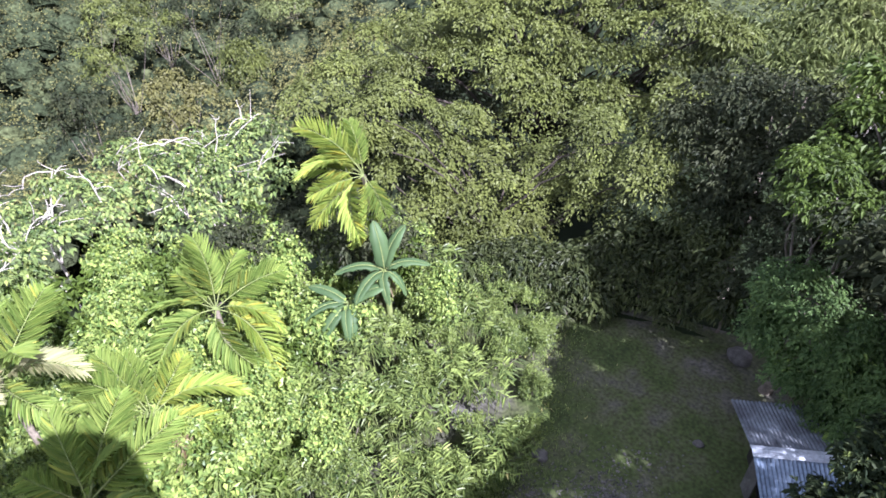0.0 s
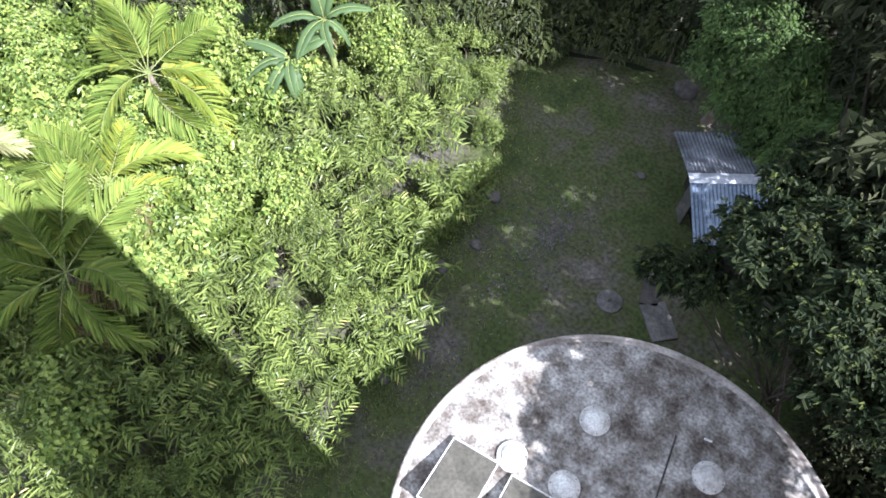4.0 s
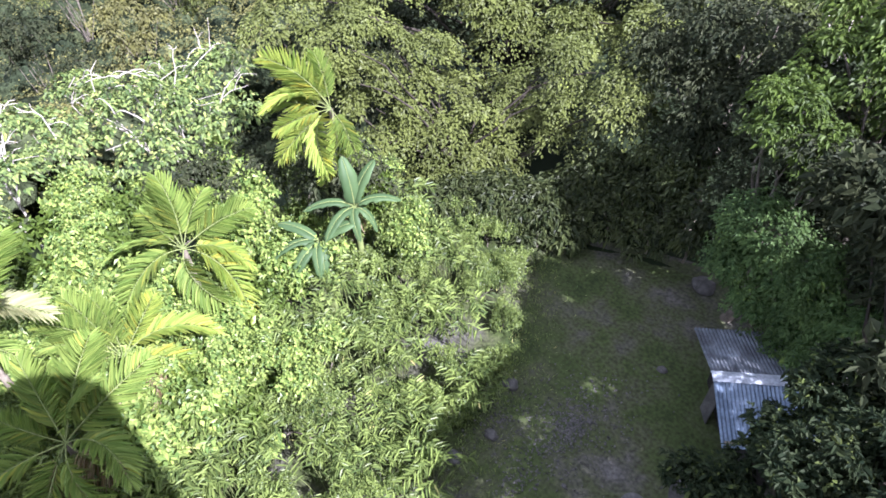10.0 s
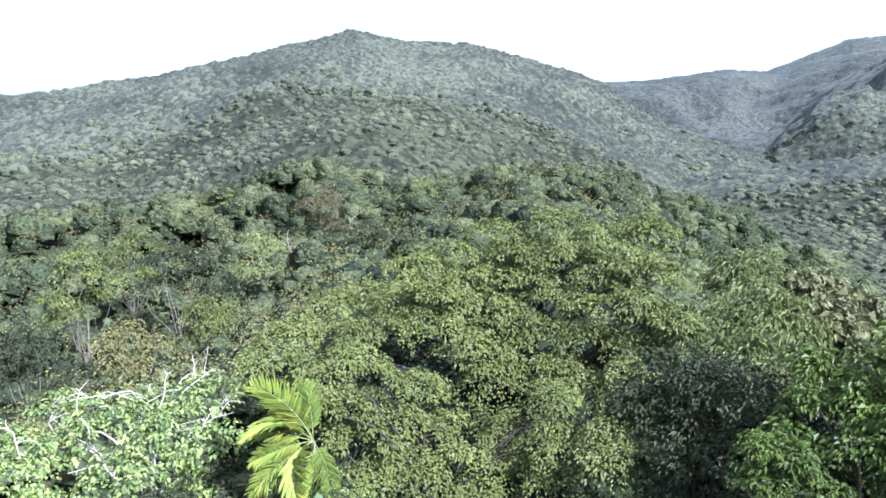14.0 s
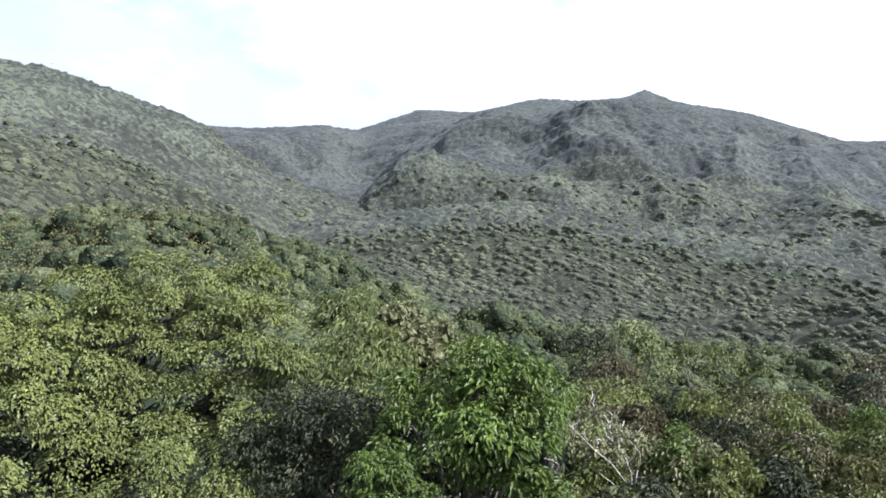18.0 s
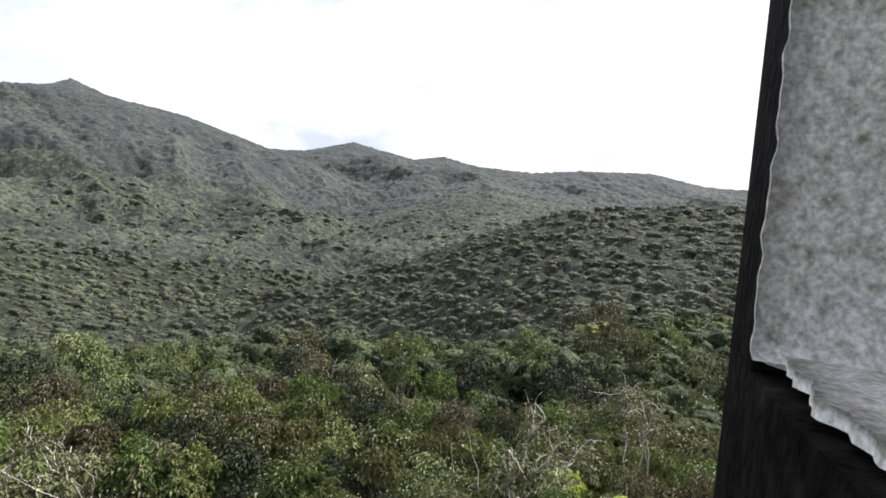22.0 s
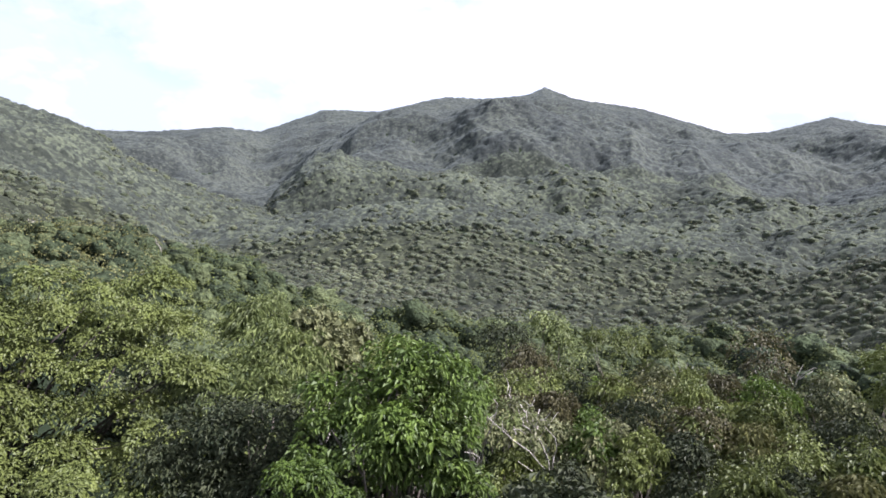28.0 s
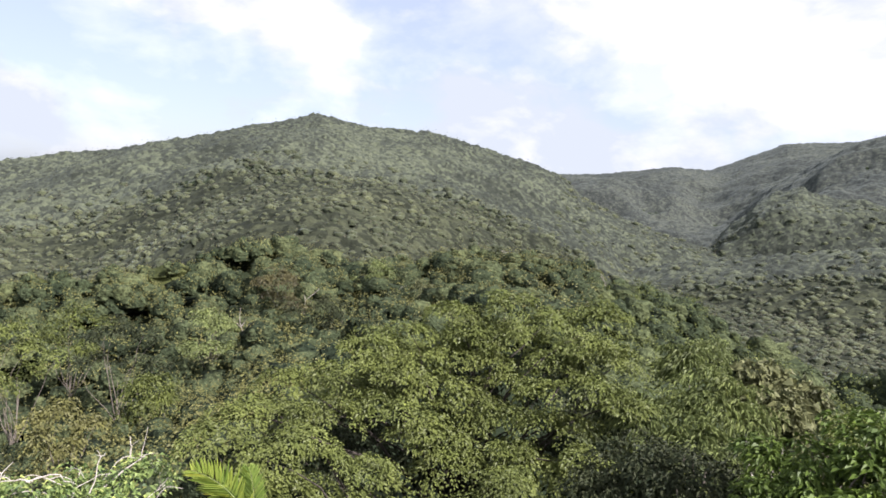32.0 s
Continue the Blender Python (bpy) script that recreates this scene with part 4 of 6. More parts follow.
# ---- trees along the right-hand slope
LOOKS = {"bronze": M_BRONZE, "lime-green": M_LIME, "olive": M_BIG, "silvery": M_SILVER, "bright green": M_GREEN, "dark green": M_DARK, "mixed green": M_MID, "grey-green": M_SLOPE, "yellow-flowering": M_YPALM}
slope_rng = np.random.default_rng(61)
WORDS = ["grey-green", "bronze", "olive", "mixed green", "dark green", "bright green", "grey-green", "bronze", "dark green", "olive"]
WORDS_NEAR = ["lime-green", "olive", "silvery", "dark green", "grey-green", "bright green", "dark green", "grey-green", "bright green", "mixed green"]
count = 0
for el, az0, az1, gap in ((-25.5, -3, 58, 4.6), (-22.6, 0, 58, 4.3), (-20.2, -1, 58, 4.2), (-18.0, -13, 58, 3.8), (-16.2, -2, 58, 3.5), (-14.8, 0, 58, 3.4)):
    az = az0 + slope_rng.uniform(0, 2)
    while az < az1:
        r = float(np.interp(el, [-26, -22.6, -20.2, -18, -16.2, -14.8], [18.5, 22, 26, 31.5, 38, 46])) * slope_rng.uniform(0.95, 1.06)
        R = r * 0.038 * slope_rng.uniform(0.75, 1.5)
        word = (WORDS_NEAR if el < -19 else WORDS)[int(slope_rng.integers(0, 10))]
        c = spot(az, el - 0.9 + slope_rng.uniform(-1.2, 1.0), r)
        lobes = [(c, R * 0.8)] + [(c + R * 0.78 * np.array([math.sin(k * 1.26 + az), math.cos(k * 1.26 + az), -slope_rng.uniform(0.25, 0.8)]), R * slope_rng.uniform(0.42, 0.66)) for k in range(5)]
        tree("broadleaf_tree", word + " bushy tree on the slope below", "tree", lobes, LOOKS[word], 80 + count, ln=0.15 + 0.0016 * r, wd=0.065 + 0.0008 * r, droop=slope_rng.uniform(0.1, 0.5), r0=0.1,
             spray=R * 0.34, leaves=24, density=0.9, sag=slope_rng.uniform(0.4, 1.0), group="bushy trees on the slope")
        count += 1
        az += gap * slope_rng.uniform(0.75, 1.25)
tree("flowering_shrub", "small shrub with bright yellow flowers on the slope", "shrub", lobes_at([(50.2, -21.6, 21, 0.45), (51.5, -22.2, 20.8, 0.35)]), M_YPALM, 79, ln=0.14, wd=0.07, r0=0.06, spray=0.2, leaves=24)
FOREST_EAST = [
    (20.3, -11.7, 62, 3.2, "bronze"), (15.8, -15.9, 42, 1.0, "lime-green"), (47.0, -5.9, 95, 3.2, "bronze"), (52.2, -7.2, 95, 4.0, "olive"), (48.9, -7.8, 90, 2.7, "silvery"), (40.2, -9.0, 80, 2.2, "lime-green"),
    (33.1, -13.6, 52, 1.5, "bright green"), (49.8, -13.6, 52, 2.7, "silvery"), (54.9, -15.7, 43, 2.8, "mixed green"), (46.0, -11.1, 64, 2.5, "dark green"), (2.7, -12.0, 60, 2.4, "lime-green"), (-0.8, -13.8, 51, 2.6, "dark green"),
    (13.1, -15.6, 43, 1.4, "silvery"), (21.4, -16.6, 39, 1.6, "grey-green")]
FOREST_SOUTH = [
    (8.9, -21.6, 26, 1.7, "silvery"), (16.1, -19.4, 31, 1.5, "grey-green"), (28.1, -18.9, 31, 1.7, "grey-green"), (36.1, -11.8, 61, 2.4, "dark green"), (43.2, -15.5, 44, 1.6, "bright green"), (55.2, -9.0, 80, 3.0, "silvery"),
    (29.4, -10.7, 67, 2.3, "olive"), (36.8, -19.3, 31, 1.9, "olive"), (45.0, -20.4, 29, 0.8, "yellow-flowering"), (-12.5, -15.4, 48, 2.4, "olive"), (10.0, -13.2, 62, 2.3, "grey-green"), (25.5, -13.8, 52, 2.0, "silvery"),
    (-40.6, -5.7, 150, 4.0, "dark green"), (-51.4, -7.4, 140, 3.0, "lime-green")]
FOREST_WEST = [
    (-47.6, -8.9, 125, 3.0, "silvery"), (-60.0, -8.5, 120, 3.2, "bronze"), (-66.0, -12.0, 100, 3.0, "lime-green"), (-73.0, -13.0, 95, 3.2, "dark green"), (-80.0, -13.0, 90, 3.2, "olive"), (-56.0, -11.0, 105, 3.0, "dark green"),
    (-70.0, -17.6, 70, 2.6, "grey-green"), (-77.0, -19.2, 62, 2.4, "mixed green"), (-84.0, -18.8, 66, 2.8, "dark green"), (-34.5, -7.4, 140, 3.4, "bronze"), (-28.5, -9.0, 120, 3.0, "olive"), (-22.0, -11.6, 95, 2.8, "lime-green"),
    (-76.0, -11.6, 110, 3.0, "grey-green")]
for i, (az, el, r, R, word) in enumerate(FOREST_EAST + FOREST_SOUTH + FOREST_WEST):
    c = spot(az, el, r)
    rg = np.random.default_rng(300 + i)
    near = min(1.0, 45 / r)
    tree("forest_tree", word + " rainforest tree with a full uneven crown", "tree", [(c, R * 0.85)] + [(c + np.array([*rg.normal(0, R * 0.75, 2), -R * rg.uniform(0.1, 0.6)]), R * rg.uniform(0.4, 0.65)) for _ in range(4)] + [(c + np.array([*rg.normal(0, R * 0.8, 2), -R * rg.uniform(0.9, 1.9)]), R * rg.uniform(0.5, 0.75)) for _ in range(4)], LOOKS[word], 120 + i,
         ln=0.42 - 0.18 * near, wd=0.24 - 0.11 * near, r0=0.18, spray=R * 0.26, leaves=20, density=0.8, sag=0.8, group="rainforest trees")


# ---- palms
def frond_mesh(name, length, mat, seed, leaflet=0.42, droop=0.5, pairs=58):
    """A feather leaf along +x that arches down and a little aside: stalk and two rows of hanging leaflets."""
    rng = np.random.default_rng(seed)
    t = np.linspace(0, 1, 14)
    x = length * (t - 0.12 * t ** 3)
    y = length * rng.uniform(-0.26, 0.26) * t ** 2
    z = length * (0.28 * t - (0.28 + droop * 0.6) * t ** 2.2)
    line = np.stack([x, y, z], -1)
    v1, q1 = tube(line, np.linspace(0.016, 0.004, 14), 5)
    s = np.clip(np.linspace(0.2, 0.99, pairs) + rng.normal(0, 0.008, pairs), 0, 1)
    base = np.stack([np.interp(s, t, c) for c in (x, y, z)], -1)
    tan = unit(np.stack([np.interp(s, t, np.gradient(c)) for c in (x, y, z)], -1))
    ps, ds, ls = [], [], []
    for side in (1, -1):
        open_ = rng.uniform(0.55, 0.95)
        ps.append(base)
        ds.append(tan * (0.55 + 0.7 * s[:, None] ** 2) + np.array([0, side * open_, 0.42]) + rng.normal(0, 0.08, base.shape))
        ls.append(leaflet * np.clip(np.sin(np.pi * (0.16 + 0.74 * s)), 0.3, 1) * rng.uniform(0.7, 1.15, pairs) * length / 2.2)
    lf = leaf_mesh(name, np.concatenate(ps), np.concatenate(ds), np.concatenate(ls), 0.05, mat, rng, droop=0.42, fold=0.12, fine=True)
    stalk = mesh_np("stalk", v1, q1, M_STALK, True)
    return lf, stalk


M_STALK = rough_material("palm_stalk", [(0.3, (0.12, 0.17, 0.05)), (0.7, (0.24, 0.27, 0.1))], 4, bump=0.2)
M_PALMTRUNK = rough_material("palm_trunk", [(0.3, (0.13, 0.11, 0.08)), (0.7, (0.32, 0.28, 0.22))], 5, bump=0.6)
FRONDS = {}
for key, mat in (("green", M_PALM), ("yellow", M_YPALM), ("pale", M_PPALM), ("dry", M_DRYFROND)):
    FRONDS[key] = [frond_mesh("frond", 2.2, mat, 500 + k, 0.66, dr) for k, dr in enumerate((0.25, 0.25, 0.55, 0.55, 0.95, 0.95))]


def palm(label, heart, size, fronds, seed):
    """fronds: (turn, lift in degrees, kind, arch 0-2). The heart is a point in the world."""
    rng = np.random.default_rng(seed)
    g = float(ground(heart[0], heart[1])) - 0.05
    root = thing("palm_tree", (heart[0], heart[1], g), label, "palm")
    h = heart[2] - g
    pts = np.stack([0.06 * np.sin(np.linspace(0, 3, 10)), 0 * np.linspace(0, 1, 10), np.linspace(0, h, 10)], -1)
    pts[:, 0] -= pts[-1, 0]
    v, q = tube(pts, np.linspace(0.13, 0.075, 10) * rng.uniform(0.9, 1.1, 10), 9)
    part("trunk", mesh_np("trunk", v, q, M_PALMTRUNK, True), root)
    for turn, lift, kind, arch in fronds:
        lf, st = FRONDS[kind][arch * 2 + int(rng.integers(0, 2))]
        m = Matrix.Translation((0, 0, h)) @ Matrix.Rotation(radians(90 - turn), 4, "Z") @ Matrix.Rotation(-radians(lift), 4, "Y") @ Matrix.Rotation(radians(rng.uniform(-48, 48)), 4, "X") @ Matrix.Scale(size * rng.uniform(0.75, 1.2), 4)
        fr = part("frond", lf, root, {"dry": "dry grey-brown frond", "yellow": "yellowing frond", "pale": "pale yellow-green frond", "green": ""}[kind], m)
        part("stalk", st, fr)
    return root


palm("short palm with bright yellow-green fronds", spot(-61.6, -29.6, 17.4), 1.0,
     [(-95, 42, "green", 1), (-128, 32, "yellow", 1), (-152, 14, "yellow", 1), (-176, -2, "yellow", 1), (166, -12, "yellow", 2), (140, 0, "yellow", 1), (-70, 66, "green", 0), (-118, 56, "yellow", 0), (-110, 20, "yellow", 1), (-165, 36, "yellow", 1), (118, -35, "yellow", 2), (98, -22, "green", 2)], 1)
palm("green palm with arching feathery fronds", spot(-79.6, -38.2, 14.5), 1.0,
     [(-88, 55, "green", 0), (-38, 40, "green", 1), (0, 24, "green", 1), (38, 4, "yellow", 2), (52, -14, "yellow", 2), (-160, 30, "green", 1), (172, 12, "green", 2), (-122, 42, "green", 1), (110, -12, "green", 2), (-64, 66, "green", 0)], 2)
palm("green palm with fanned upright fronds and dead skirts", spot(-89.8, -44.3, 12.7), 0.95,
     [(-148, 36, "green", 0), (176, 28, "green", 1), (-92, 58, "green", 0), (-58, 58, "green", 0), (-22, 36, "yellow", 1), (6, 20, "yellow", 1), (44, 0, "yellow", 2), (66, -16, "dry", 2), (86, -20, "green", 2), (104, -30, "dry", 2), (-120, 48, "green", 0), (140, 4, "green", 2), (118, -42, "dry", 2), (146, -36, "dry", 2), (84, -38, "dry", 2)], 3)
palm("palm standing in the shadow of the tower", spot(-99.0, -47.5, 11.3), 1.0,
     [(-90, 40, "green", 1), (-40, 45, "green", 1), (5, 35, "green", 1), (50, 15, "green", 1), (95, 0, "green", 2), (135, -10, "green", 2), (175, 5, "green", 1), (-140, 25, "green", 1), (110, -30, "dry", 2), (70, -25, "dry", 2), (-60, 65, "green", 0), (25, 60, "green", 0), (150, -35, "dry", 2)], 4)
palm("palm with broad yellow-green fronds", spot(-99.5, -36.5, 14), 1.0,
     [(-90, 40, "green", 1), (-30, 40, "green", 1), (30, 25, "pale", 1), (80, 10, "green", 2), (130, 0, "green", 2), (-150, 25, "green", 1), (60, 50, "green", 0), (100, 40, "pale", 1)], 5)


for az, el, r, turn in ((2.3, -18.4, 42, 20), (8.1, -17.2, 46, 75), (31.5, -18.9, 38, 10)):
    palm("pale palm standing in the forest", spot(az, el, r), 0.5, [(turn + k * 51, (55, 30, 10, 40, 20, 50, 0)[k], ("pale", "green")[k % 2], (0, 1, 2, 1, 2, 0, 2)[k]) for k in range(7)], 40 + int(r))


# ---- banana plants
def banana_leaf(length, width, droop, seed, torn=0.1):
    rng = np.random.default_rng(seed)
    n, k = 15, 4
    t = np.linspace(0, 1, n)
    cx = length * t * (1 - 0.15 * droop * t)
    cz = length * (0.3 * t - (0.3 + 0.55 * droop) * t ** 2)
    w = width / 2 * np.clip(np.sin(np.pi * np.clip(0.04 + 0.97 * t, 0, 1)) ** 0.42, 0.02, 1) * (t > 0.1)
    vs, fs = [], []
    for side in (1, -1):
        for i in range(n):
            for j in range(k + 1):
                u = j / k
                rag = 1 - (torn * rng.random() if j == k else 0)
                vs.append((cx[i], side * w[i] * u * rag, cz[i] + 0.16 * w[i] * math.sin(math.pi * u * 0.9) - 0.25 * w[i] * u * u + rng.normal(0, 0.004)))
        o = 0 if side == 1 else n * (k + 1)
        for i in range(n - 1):
            for j in range(k):
                a = o + i * (k + 1) + j
                fs.append((a, a + 1, a + k + 2, a + k + 1))
    blade = mesh_np("leaf", vs, fs, M_BANANA, True)
    v, q = tube(np.stack([cx, 0 * cx, cz + 0.008], -1), np.linspace(0.02, 0.004, n), 5)
    return blade, mesh_np("midrib", v, q, M_STALK, True)


BLADES = [banana_leaf(1.75, 0.62, 0.3, 1, 0.2), banana_leaf(1.7, 0.6, 0.7, 2, 0.45), banana_leaf(1.4, 0.52, 1.2, 3, 0.35)]


def banana(label, heart, leaves, seed):
    rng = np.random.default_rng(seed)
    g = float(ground(heart[0], heart[1])) - 0.05
    root = thing("banana_plant", (heart[0], heart[1], g), label, "banana plant")
    h = heart[2] - g
    pts = np.stack([0 * np.linspace(0, 1, 8), 0 * np.linspace(0, 1, 8), np.linspace(0, h, 8)], -1)
    v, q = tube(pts, np.linspace(0.16, 0.07, 8), 10)
    part("stem", mesh_np("stem", v, q, M_STALK, True), root)
    for turn, lift, kind, size in leaves:
        b, r = BLADES[kind]
        size *= 1.02
        m = Matrix.Translation((0, 0, h - 0.05)) @ Matrix.Rotation(radians(90 - turn), 4, "Z") @ Matrix.Rotation(-radians(lift), 4, "Y") @ Matrix.Rotation(radians(rng.uniform(-18, 18)), 4, "X") @ Matrix.Scale(size, 4)
        lf = part("leaf", b, root, "", m)
        part("midrib", r, lf)
    rg = np.random.default_rng(seed + 90)
    n = 26
    p = np.stack([rg.normal(0, 0.1, n), rg.normal(0, 0.1, n), h - rg.uniform(0.1, 0.5, n)], -1)
    d = np.stack([rg.normal(0, 0.35, n), rg.normal(0, 0.35, n), -np.ones(n)], -1)
    part("dead_leaves", leaf_mesh("dead_leaves", p, d, 0.7, 0.12, M_DRYFROND, rg), root, "withered hanging grey leaves")


banana("banana plant with broad upright leaves and a withered skirt", spot(-60.8, -38.2, 15.0),
       [(-75, 80, 0, 0.92), (-5, 62, 0, 0.9), (32, 26, 1, 0.85), (62, -8, 2, 0.7), (132, -4, 2, 0.72), (166, 8, 1, 0.85), (-150, 28, 1, 0.9)], 6)
banana("young banana plant with wide drooping leaves", spot(-65.4, -40.6, 14.6),
       [(-120, 24, 0, 0.8), (-158, 12, 1, 0.95), (30, 30, 0, 0.8), (112, -6, 2, 0.8), (166, -8, 1, 0.9), (135, 8, 2, 0.8)], 7)


# ---- the pale-branched tree on the left
def pale_tree(label, rows, seed, mat=M_CECROP):
    rng = np.random.default_rng(seed)
    lobes = lobes_at(rows)
    cs = np.array([c for c, R in lobes])
    b = cs[:, :2].mean(0)
    o = np.array([b[0], b[1], float(ground(b[0], b[1])) - 0.1])
    root = thing("cecropia_tree", Vector(o), label, "tree")
    fork = np.array([0, 0, (cs[:, 2].mean() - o[2]) * 0.45])
    v, q = tube(limb((0, 0, 0), fork, rng, 0.04, 9), np.linspace(0.17, 0.12, 9), 9)
    part("trunk", mesh_np("trunk", v, q, M_PALEBARK, True), root)
    for c, R in lobes:
        pieces = []
        path = limb(fork * rng.uniform(0.8, 1.0), c - o + np.array([0, 0, R * 0.75]), rng, 0.2, 9)
        pieces.append(tube(path, np.linspace(0.05, 0.022, 9), 6))
        for k in range(3):
            a = path[rng.integers(4, 9)]
            e = c - o + np.append(rng.normal(0, R * 0.75, 2), rng.uniform(0.35, 0.95) * R)
            arm = limb(a, e, rng, 0.24, 9)
            pieces.append(tube(arm, np.linspace(0.024, 0.01, 9), 5))
            for q in range(2):
                b = arm[rng.integers(4, 8)]
                pieces.append(tube(limb(b, b + rng.normal(0, R * 0.35, 3) + np.array([0, 0, 0.15 * R]), rng, 0.2, 5), np.linspace(0.016, 0.007, 5), 4))
        v, q = merge(pieces)
        part("branch", mesh_np("branch", v, q, M_PALEBARK, True), root, "bare whitish branch")
    p, d, fc, bg = spray_points([(c - o, R) for c, R in lobes], rng, 0.36, 26, 0.75, 0.8, sag=0.5)
    n = len(p)
    part("crown", leaf_mesh("crown", p, d, 0.18 * rng.uniform(0.6, 1.3, n), 0.12 * rng.uniform(0.7, 1.2, n), mat, rng, 0.3, 0.12, fc), root)


pale_tree("spreading tree with whitish branches and broad pale leaves", [
    (-70.7, -25.0, 23.5, 1.2), (-79.2, -26.2, 22, 1.4), (-82.4, -24.8, 23.5, 1.2), (-74.9, -27.9, 21.5, 1.4), (-78.5, -29.8, 20, 1.2), (-71.2, -28.6, 21.5, 1.1), (-75.5, -25.2, 23.5, 1.2)], 31)
pale_tree("leafy tree with whitish twigs and silver-backed leaves", [
    (-85.9, -27.2, 21, 1.1), (-89.9, -28.4, 20, 1.1), (-94.5, -29.0, 20, 1.2), (-88.0, -25.4, 23, 1.1), (-93, -26.5, 23, 1.2)], 32)


pale_tree("grey-leaved tree with bare whitish branches on the slope", [(0.2, -20.2, 26, 0.9), (2.6, -20.8, 25, 0.8), (-1.5, -21.5, 24.5, 0.7), (1.4, -22.0, 24, 0.8)], 33, M_SILVER)
pale_tree("silvery tree with pale crooked branches on the slope", [(42.8, -17.6, 26, 1.2), (46.0, -18.8, 25, 1.1), (40.0, -20.4, 23, 0.9), (43.5, -20.6, 23, 1.0)], 34, M_SILVER)
pale_tree("silvery tree with pale branches among the forest", [(49.2, -13.6, 36, 1.3), (52.0, -14.2, 35, 1.2), (50.5, -15.4, 34, 1.2)], 35, M_SILVER)


def snag(az, el, r, h, seed, thick=1.0):
    """A bare pale trunk standing out of the canopy."""
    rng = np.random.default_rng(seed)
    t = spot(az, el, r)
    g = float(ground(t[0], t[1]))
    root = thing("dead_tree", (t[0], t[1], g), "bare whitish dead tree standing out of the forest", "dead tree", "dead trees in the forest")
    H = t[2] - g
    trunk = limb((0, 0, 0), (rng.normal(0, 0.5), rng.normal(0, 0.5), H * 0.8), rng, 0.03, 10)
    v, q = tube(trunk, np.linspace(0.12, 0.06, 10) * thick, 6)
    part("trunk", mesh_np("trunk", v, q, M_SNAG if thick > 0.5 else M_PALEBARK, True), root)
    for k in range(5):
        a = trunk[rng.integers(5, 10)]
        v, q = tube(limb(a, a + np.array([*rng.normal(0, 0.13 * H, 2), rng.uniform(0.12, 0.28) * H]), rng, 0.12, 6), np.linspace(0.05, 0.02, 6) * thick, 5)
        part("branch", mesh_np("branch", v, q, M_SNAG if thick > 0.5 else M_PALEBARK, True), root)


for i, (az, el, r) in enumerate([(-63.0, -11.9, 105), (-40.2, -4.6, 160), (-50.5, -8.4, 130), (-58, -9.2, 120), (-31, -6.6, 140), (-26, -8.6, 120), (14, -13.6, 75), (34, -11.6, 85), (23, -12.2, 80)]):
    snag(az, el, r, 9, 900 + i)
for i, (az, el, r) in enumerate([(-0.2, -18.6, 23.5), (2.6, -19.8, 22.5), (39.2, -16.2, 25), (45.4, -19.0, 22), (40.7, -14.6, 31), (1.4, -18.8, 24), (43.6, -18.4, 23)]):
    snag(az, el, r, 9, 940 + i, 0.42)

# ---- shrubs and canes left of the clearing
EDGE = lambda y: np.interp(y, [-6, -2.3, 0.5, 2.5, 4, 6, 9, 12.2, 16], [-5.6, -5.4, -5.3, -5.6, -6.2, -7.1, -8.2, -10.8, -13])


def cane_meshes(seed, mat):
    """A clump of arching canes with two-ranked long leaves."""
    rng = np.random.default_rng(seed)
    pos, out, pieces, ln = [], [], [], []
    for k in range(17):
        a = rng.uniform(0, 2 * np.pi)
        rr = 0.75 * math.sqrt(rng.random())
        b = np.array([rr * math.cos(a) * 0.6, rr * math.sin(a) * 0.6, 0.0])
        tip = np.array([rr * math.cos(a) * 1.25, rr * math.sin(a) * 1.25, rng.uniform(0.5, 1.15)])
        t = np.linspace(0, 1, 4)[:, None]
        path = b + (tip - b) * t + np.array([0, 0, 0.12]) * np.sin(np.pi * t)
        pieces.append(tube(path, np.linspace(0.012, 0.004, 4), 3))
        lean = unit(np.array([math.cos(a + rng.normal(0, 0.9)), math.sin(a + rng.normal(0, 0.9)), rng.uniform(0.1, 0.55)]))
        sid = unit(np.cross(lean, [0, 0, 1.0]))
        for j in range(11):
            s = (-1) ** j
            pos.append(tip + lean * (j - 5) * 0.06 - np.array([0, 0, 0.004]) * (j - 5) ** 2)
            out.append(lean * 0.75 + sid * s * 0.85 + rng.normal(0, 0.16, 3))
            ln.append(rng.uniform(0.24, 0.46) * (1.0 - 0.02 * j))
        for j in range(8):
            pos.append(path[rng.integers(1, 4)] + rng.normal(0, 0.07, 3))
            out.append(rng.normal(0, 1, 3) + np.array([0, 0, 0.2]))
            ln.append(rng.uniform(0.18, 0.3))
    return leaf_mesh("leaves", np.array(pos), np.array(out), np.array(ln), 0.052, mat, rng, 0.3, 0.15, None, True), [mesh_np("cane", v, q, M_STALK, True) for v, q in pieces]


def shrub_meshes(seed, mat, ln=0.105, wd=0.068):
    rng = np.random.default_rng(seed)
    lob = [(np.array([0, 0, 0.55]), 0.5)] + [(np.array([*rng.normal(0, 0.38, 2), rng.uniform(0.35, 0.75)]), rng.uniform(0.25, 0.4)) for _ in range(5)]
    p, d, fc, bg = crown_points(lob, rng, 12, 8, 0.06, 0.9, 0.1)
    n = len(p)
    v, q = wood((0, 0, 0), np.array([0, 0, 0.25]), [c for c, R in lob], 0.03, rng)
    return leaf_mesh("leaves", p, d, ln * rng.uniform(0.7, 1.25, n), wd * rng.uniform(0.7, 1.2, n), mat, rng, 0.2, 0.22, fc), mesh_np("stems", v, q, M_BARK, True)


